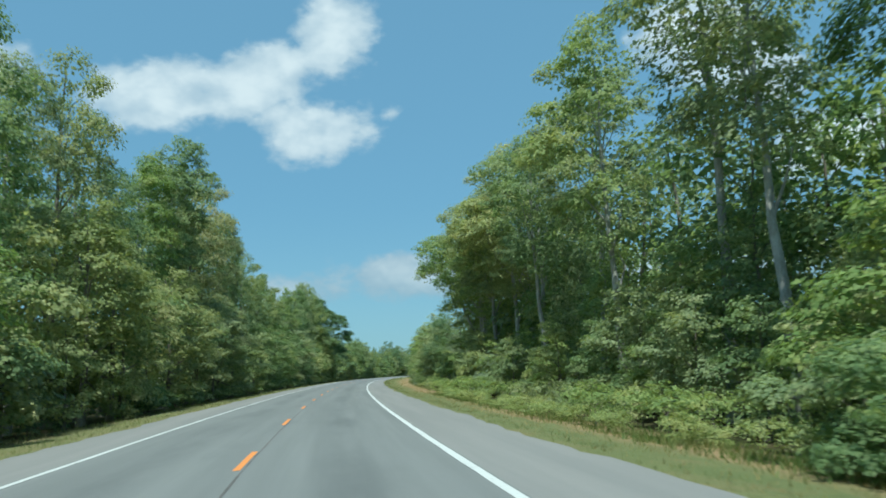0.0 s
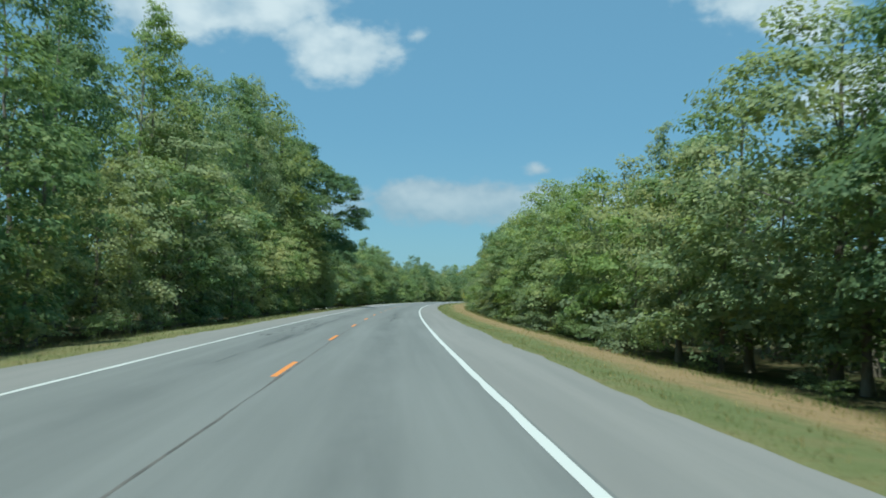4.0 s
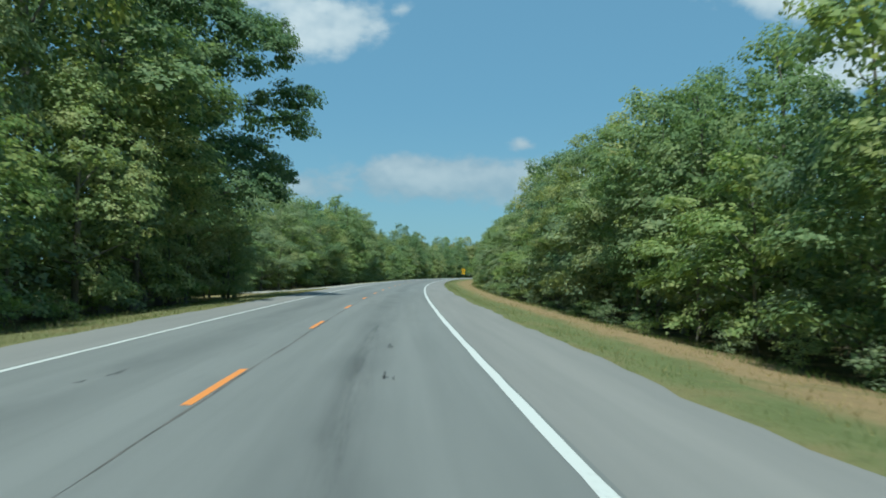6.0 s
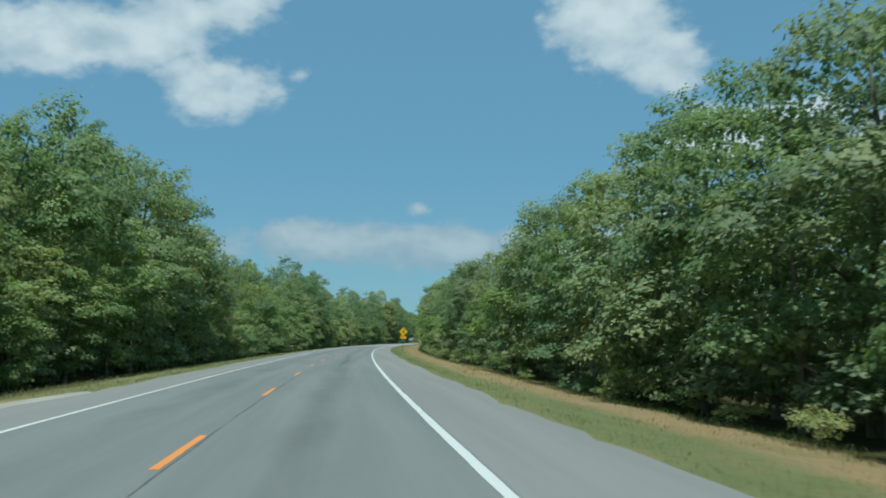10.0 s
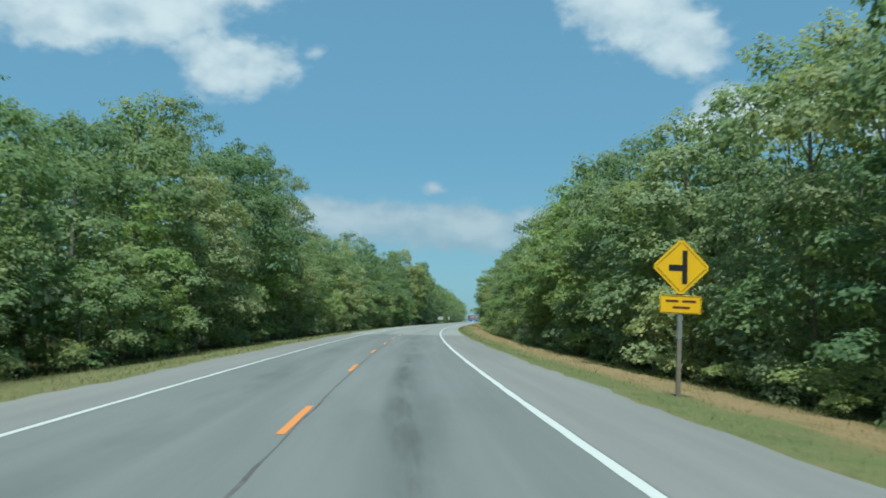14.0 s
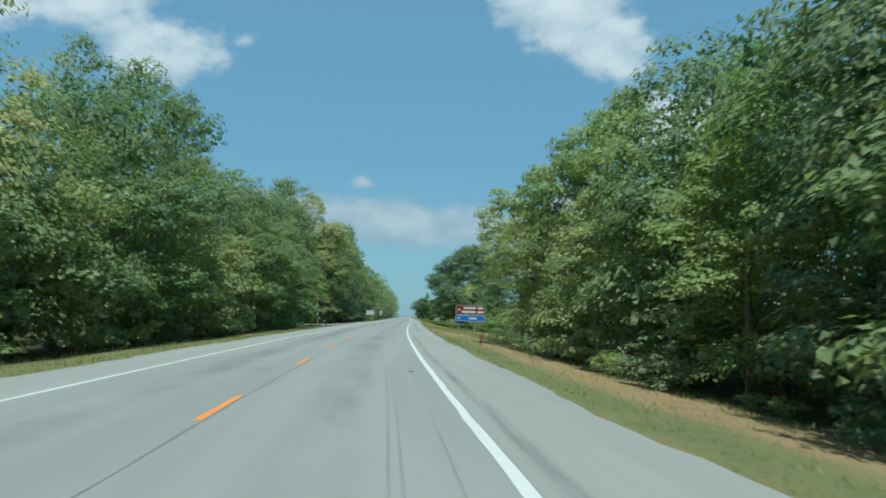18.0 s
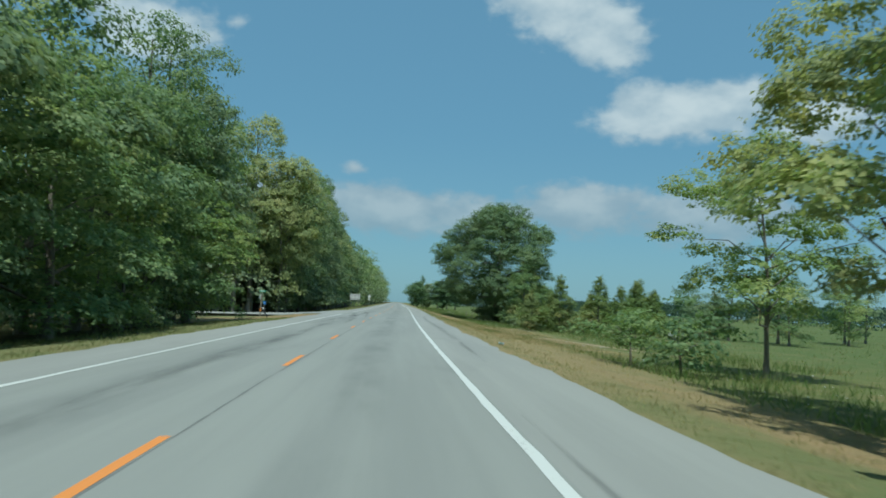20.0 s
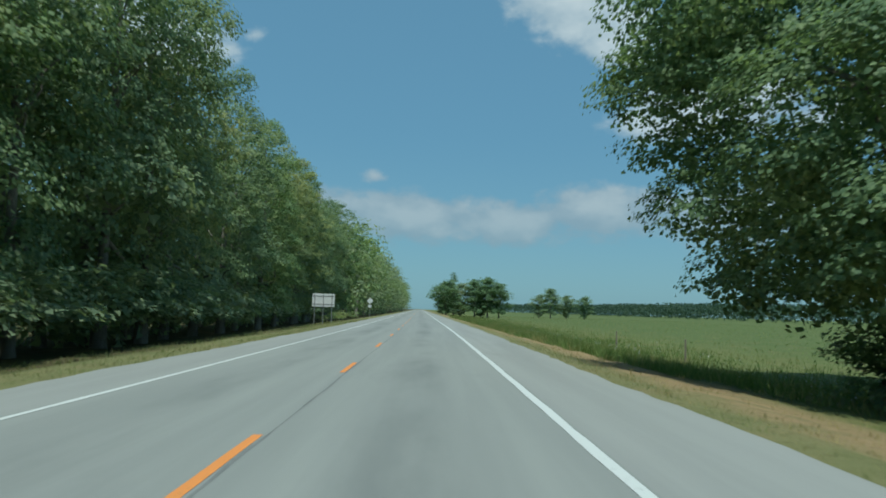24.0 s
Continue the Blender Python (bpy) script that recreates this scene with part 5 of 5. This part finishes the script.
tufts("tall_weeds", "tall green weeds at the foot of the trees", 30000, lambda r, n: (r.uniform(5, 560, n), r.uniform(11.2, 14.0, n)), 0.22, GRASS, 5, 0.10)
tufts("tall_weeds", "tall green weeds at the foot of the trees", 26000, lambda r, n: (r.uniform(5, 760, n), -r.uniform(7.8, 10.5, n)), 0.22, GRASS, 7, 0.10)


def flowers():
    """White flower heads over the weeds at the field's edge."""
    r = np.random.default_rng(15)
    n = 900
    s, o = r.uniform(560, 800, n), 11.5 + np.abs(r.normal(0, 5, n))
    x, y = spot(s, o)
    c = np.c_[x, y, lie(s, o) + r.uniform(0.25, 0.6, n)]
    me = leaves("wildflowers", c, unit(r.normal(0, 0.4, (n, 3)) + np.array((0, 0, 1.0))), r.uniform(0.03, 0.07, n), SIGN_WHITE, r, slim=0.9)
    tagged(part("wildflowers", me), "small white wildflowers among the tall weeds", "flowers", kind="stuff")


flowers()
tufts("tall_weeds", "clumps of tall yellow-green weeds along the field", 15000, lambda r, n: (np.repeat(r.uniform(560, 900, 420), n // 420 + 1)[:n] + r.normal(0, 0.7, n), np.repeat(11.8 + np.abs(r.normal(0, 4.5, 420)), n // 420 + 1)[:n] + r.normal(0, 0.5, n)), 0.55, GRASS, 19, 0.07)


# ---- signs and small things ----
def bars(parent, rows, mat, thick, y, label=""):
    """Unreadable writing: plain bars (x, z, width, height) on a sign's face."""
    for x, z, w, h in rows:
        bm = bmesh.new()
        plate(bm, [(x - w / 2, z - h / 2), (x + w / 2, z - h / 2), (x + w / 2, z + h / 2), (x - w / 2, z + h / 2)], thick, (0, y, 0))
        part("lettering", bm, mat, parent, label)


def warning_sign():
    ob = thing("warning_sign", "yellow diamond side-road warning sign with a plaque on a wooden post", "road sign")
    bm = box(bmesh.new(), (0.10, 0.10, 3.35), (0, 0.06, 1.55), 0.008)
    part("post", bm, POST_WOOD, ob, "weathered grey-brown wooden post")
    part("sleeve", box(bmesh.new(), (0.106, 0.106, 0.62), (0, 0.06, 1.66), 0.006), STEEL, ob, "pale metal sleeve round the upper post")
    r = 0.66
    pts = []
    for k in range(4):
        a = radians(90 * k)
        for d in (-0.055, 0.055):
            pts.append((r * 0.97 * math.cos(a) - d * math.sin(a), r * 0.97 * math.sin(a) + d * math.cos(a)))
    diamond = part("diamond", plate(bmesh.new(), pts, 0.006, (0, 0, 3.06)), SIGN_YELLOW, ob)
    for k in range(4):
        m = Matrix.Translation((0, -0.005, 3.06)) @ Matrix.Rotation(radians(45 + 90 * k), 4, "Y") @ Matrix.Translation((0, 0, r * 0.645))
        part("border", box(bmesh.new(), (r * 1.20, 0.003, 0.014), turn=m), SIGN_BLACK, diamond, "thin black border line")
    part("symbol", box(bmesh.new(), (0.125, 0.004, 0.80), (0.085, -0.006, 3.06)), SIGN_BLACK, diamond, "black junction symbol")
    part("symbol", box(bmesh.new(), (0.32, 0.004, 0.145), (-0.135, -0.006, 3.04)), SIGN_BLACK, diamond, "black junction symbol")
    plaque = part("plaque", plate(bmesh.new(), rounded(0.98, 0.43, 0.04), 0.006, (0, 0, 2.17)), SIGN_YELLOW, ob)
    bars(plaque, ((-0.2, 2.25, 0.30, 0.055), (0.2, 2.25, 0.32, 0.055), (0.02, 2.1, 0.40, 0.055)), SIGN_BROWN, 0.003, -0.005)
    bars(plaque, ((0, 2.365, 0.90, 0.012), (0, 1.975, 0.90, 0.012), (-0.47, 2.17, 0.012, 0.36), (0.47, 2.17, 0.012, 0.36)), SIGN_BLACK, 0.003, -0.005)
    for z in (2.8, 3.3, 2.1, 2.25):
        part("bolt", rod(bmesh.new(), 0.012, 0.01, (0.0, -0.003, z), 8, turn=Matrix.Rotation(radians(90), 4, "X")), STEEL, ob)
    ob.matrix_basis = on(403.6, 8.0, 4) @ pose(0, 0, 0.0, 0, 1.6, 0)


def guide_sign():
    ob = thing("guide_sign", "brown and blue direction sign with white lettering on two steel posts", "road sign")
    for x in (-0.9, 0.35):
        part("post", box(bmesh.new(), (0.07, 0.05, 2.9), (x, 0.05, 1.35), 0.005), STEEL, ob)
    up = part("brown_panel", plate(bmesh.new(), rounded(2.3, 0.78, 0.06), 0.006, (0, 0, 2.42)), SIGN_BROWN, ob)
    low = part("blue_panel", plate(bmesh.new(), rounded(2.3, 0.48, 0.05), 0.006, (0, 0, 1.77)), SIGN_BLUE, ob)
    for panel, z, h in ((up, 2.42, 0.78), (low, 1.77, 0.48)):
        bars(panel, ((0, z + h / 2 - 0.03, 2.2, 0.022), (0, z - h / 2 + 0.03, 2.2, 0.022), (-1.12, z, 0.022, h - 0.1), (1.12, z, 0.022, h - 0.1)), SIGN_WHITE, 0.003, -0.005)
    bars(up, ((-0.05, 2.58, 0.98, 0.15), (0.78, 2.58, 0.42, 0.15), (-0.12, 2.27, 1.1, 0.16), (0.8, 2.27, 0.48, 0.16), (-0.88, 2.43, 0.2, 0.12)), SIGN_WHITE, 0.003, -0.006)
    bars(low, ((0.2, 1.77, 0.62, 0.13), (-0.9, 1.78, 0.16, 0.1)), SIGN_WHITE, 0.003, -0.006)
    ob.matrix_basis = on(556.5, 8.6, 3)


def marker_post(s, off, h=0.9):
    ob = thing("marker_post", "short brown marker post in the mown grass", "marker post")
    part("post", box(bmesh.new(), (0.08, 0.03, h + 0.2), (0, 0, h / 2 - 0.1), 0.005), SIGN_BROWN, ob)
    part("reflector", box(bmesh.new(), (0.06, 0.008, 0.12), (0, -0.02, h - 0.12)), ORANGE, ob)
    ob.matrix_basis = on(s, off, 0)


def street_sign():
    ob = thing("street_sign", "green street name blades on a weathered wooden post", "road sign")
    part("post", box(bmesh.new(), (0.16, 0.16, 3.5), (0, 0, 1.6), 0.012), POST_WOOD, ob, "weathered grey wooden post")
    for a, z in ((8, 3.55), (98, 3.30)):
        blade = part("blade", plate(bmesh.new(), rounded(0.85, 0.23, 0.03), 0.008, (0, 0, z), Matrix.Rotation(radians(a), 4, "Z")), SIGN_GREEN, ob)
        m = Matrix.Rotation(radians(a), 4, "Z")
        bm = bmesh.new()
        plate(bm, [(-0.3, z - 0.05), (0.3, z - 0.05), (0.3, z + 0.05), (-0.3, z + 0.05)], 0.003, m @ Vector((0, -0.007, 0)), m)
        part("lettering", bm, SIGN_WHITE, blade)
    octo = [(0.38 / math.cos(math.pi / 8) * math.cos(math.pi / 8 + k * math.pi / 4), 0.38 / math.cos(math.pi / 8) * math.sin(math.pi / 8 + k * math.pi / 4)) for k in range(8)]
    part("stop_plate", plate(bmesh.new(), octo, 0.006, (-0.04, 0.0, 2.72), Matrix.Translation((-0.10, 0, 0)) @ Matrix.Rotation(radians(68), 4, "Z")), ALUMINIUM, ob, "bare metal back of an octagonal plate")
    part("reflector", box(bmesh.new(), (0.17, 0.17, 0.55), (0, 0, 0.95)), ORANGE, ob, "faded orange band")
    ob.matrix_basis = on(632.0, -12.1, 0, (0.74, 0.74, 0.74)) @ pose(0, 0, 0, 0, 2.0, 0)
    b = thing("route_marker", "small blue route marker on a thin steel post", "road sign")
    part("post", box(bmesh.new(), (0.05, 0.04, 2.1), (0, 0, 0.95), 0.004), STEEL, b)
    p = part("plate", plate(bmesh.new(), rounded(0.38, 0.38, 0.04), 0.005, (0, -0.03, 1.78)), SIGN_BLUE, b)
    bars(p, ((0, 1.78, 0.22, 0.08),), SIGN_WHITE, 0.003, -0.036)
    b.matrix_basis = on(633.0, -11.9, -20, (0.78, 0.78, 0.78))


def panel_back():
    ob = thing("large_sign", "bare metal back of a large sign on three steel posts", "road sign")
    part("panel", plate(bmesh.new(), rounded(2.45, 1.42, 0.06), 0.01, (0, 0.05, 2.55)), ALUMINIUM, ob, "pale unpainted metal back")
    for x in (-0.95, 0.0, 0.95):
        part("post", box(bmesh.new(), (0.075, 0.06, 3.3), (x, 0, 1.5), 0.005), STEEL, ob)
    for z in (2.1, 3.0):
        part("brace", box(bmesh.new(), (2.3, 0.03, 0.06), (0, 0.03, z), 0.004), STEEL, ob)
    ob.matrix_basis = on(744, -9.1, 6)


def far_sign():
    ob = thing("small_sign", "back of a small diamond sign with a plate below", "road sign")
    part("post", box(bmesh.new(), (0.06, 0.06, 3.1), (0, 0.03, 1.4), 0.004), STEEL, ob)
    part("diamond", plate(bmesh.new(), [(0, 0.6), (-0.6, 0), (0, -0.6), (0.6, 0)], 0.006, (0, 0, 2.9)), ALUMINIUM, ob)
    part("plate", plate(bmesh.new(), rounded(0.6, 0.5, 0.04), 0.006, (0, 0, 1.95)), ALUMINIUM, ob)
    ob.matrix_basis = on(800, -7.6, 0)


def leaning_box():
    ob = thing("mailbox", "black mailbox on a leaning post beside the side road", "mailbox")
    part("post", box(bmesh.new(), (0.11, 0.11, 1.15), (0, 0, 0.45), 0.01), BLACK_PAINT, ob)
    bm = box(bmesh.new(), (0.20, 0.48, 0.12), (0, 0, 1.06), 0.01)
    rod(bm, 0.10, 0.48, (0, 0.24, 1.12), 14, turn=Matrix.Rotation(radians(90), 4, "X"))
    part("body", bm, ALUMINIUM, ob, "dull metal box")
    part("door", rod(bmesh.new(), 0.095, 0.02, (0, -0.25, 1.12), 14, turn=Matrix.Rotation(radians(90), 4, "X")), BLACK_PAINT, ob)
    ob.matrix_basis = on(618.2, -9.0, 10, (0.78, 0.78, 0.78)) @ pose(0, 0, 0, 0, -32, 0)


def dead_tree(s, off, h, turn):
    """A bare grey snag."""
    r = np.random.default_rng(31)
    ends = np.c_[r.normal(0, h * 0.13, 9), r.normal(0, h * 0.13, 9), r.uniform(0.6, 1.02, 9) * h]
    ob = thing("dead_tree", "bare grey dead tree standing over the wood's edge", "tree")
    part("trunk", trunk_of(31, h, 0.16, ends, PALE_BARK, 9), None, ob)
    ob.matrix_basis = on(s, off, turn)


def forked_snag():
    """A broken pale trunk that forks near its top."""
    ob = thing("dead_tree", "broken pale dead trunk with a short dark fork over the trees", "tree")
    v, f = tube([(0, 0, -0.3), (0.05, 0, 5.0), (0.15, 0.05, 9.9), (0.35, 0, 11.5), (0.95, 0.1, 13.8)], [0.24, 0.2, 0.17, 0.14, 0.05], 9)
    part("trunk", mesh_of("trunk", np.array(v), f, PALE_BARK), None, ob)
    v, f = tube([(0.15, 0.05, 9.8), (0.7, 0, 11.0), (1.55, -0.1, 12.6)], [0.13, 0.10, 0.05], 8)
    part("limb", mesh_of("limb", np.array(v), f, BARK), None, ob, "dark broken limb")
    ob.matrix_basis = on(515.3, -27.0, 0, (1.5, 1.5, 1.55))


def white_ball():
    ob = thing("white_tank", "small round white plastic tank lying in the meadow", "tank")
    bm = bmesh.new()
    bmesh.ops.create_uvsphere(bm, u_segments=28, v_segments=16, radius=0.55, matrix=Matrix.Translation((0, 0, 0.48)) @ Matrix.Diagonal((1.1, 0.95, 0.9, 1)))
    for f in bm.faces:
        f.smooth = True
    part("body", bm, WHITE_PLASTIC, ob)
    part("cap", rod(bmesh.new(), 0.1, 0.08, (0, 0, 0.95), 14), WHITE_PLASTIC, ob)
    ob.matrix_basis = on(639.3, 34.0, 20)


def fence_post(s, off):
    ob = thing("fence_post", "short weathered wooden post in the tall grass", "post", "field posts")
    part("post", rod(bmesh.new(), 0.06, 1.4, (0, 0, -0.1), 8, 0.05), POST_WOOD, ob)
    ob.matrix_basis = on(s, off, 0)


warning_sign()
guide_sign()
marker_post(559.3, 9.9)
marker_post(548.0, 8.6, 0.7)
street_sign()
panel_back()
far_sign()
leaning_box()
BUSH[1](618.5, -11.4, 0.9, 1.2, 30)
white_ball()
forked_snag()
dead_tree(511, -17.5, 18.5, 140)
for s, o in ((700, 15.8), (716, 16.0)):
    fence_post(s, o)


def crushed_can():
    ob = thing("drink_can", "crushed pale blue drink can lying at the edge of the shoulder", "litter")
    bm = rod(bmesh.new(), 0.034, 0.125, (-0.06, 0, 0.03), 14, turn=Matrix.Rotation(radians(90), 4, "Y"))
    for v in bm.verts:
        if abs(v.co.x) < 0.03 or v.co.z > 0.05:
            v.co.z *= 0.7
    part("body", bm, CAN_BLUE, ob)
    for x in (-0.062, 0.062):
        part("rim", rod(bmesh.new(), 0.033, 0.006, (x, 0, 0.03), 14, turn=Matrix.Rotation(radians(90), 4, "Y")), ALUMINIUM, ob)
    ob.matrix_basis = on(580.6, 6.6, 35, (1.6, 1.6, 1.6), 0.04)


def rubber_scrap():
    ob = thing("rubber_scrap", "small curled scrap of black tyre rubber on the lane", "litter")
    bm = box(bmesh.new(), (0.11, 0.045, 0.012), (0, 0, 0.009), 0.004)
    bmesh.ops.subdivide_edges(bm, edges=bm.edges, cuts=2)
    for v in bm.verts:
        v.co.z += 0.5 * v.co.x ** 2 + 0.01
        v.co.y += 0.3 * v.co.x ** 2
    part("strip", bm, BLACK_PAINT, ob)
    x, y = spot(515.5, 3.2)
    ob.matrix_basis = pose(float(x), float(y), 0.0, 0, 0, 8)


crushed_can()
rubber_scrap()
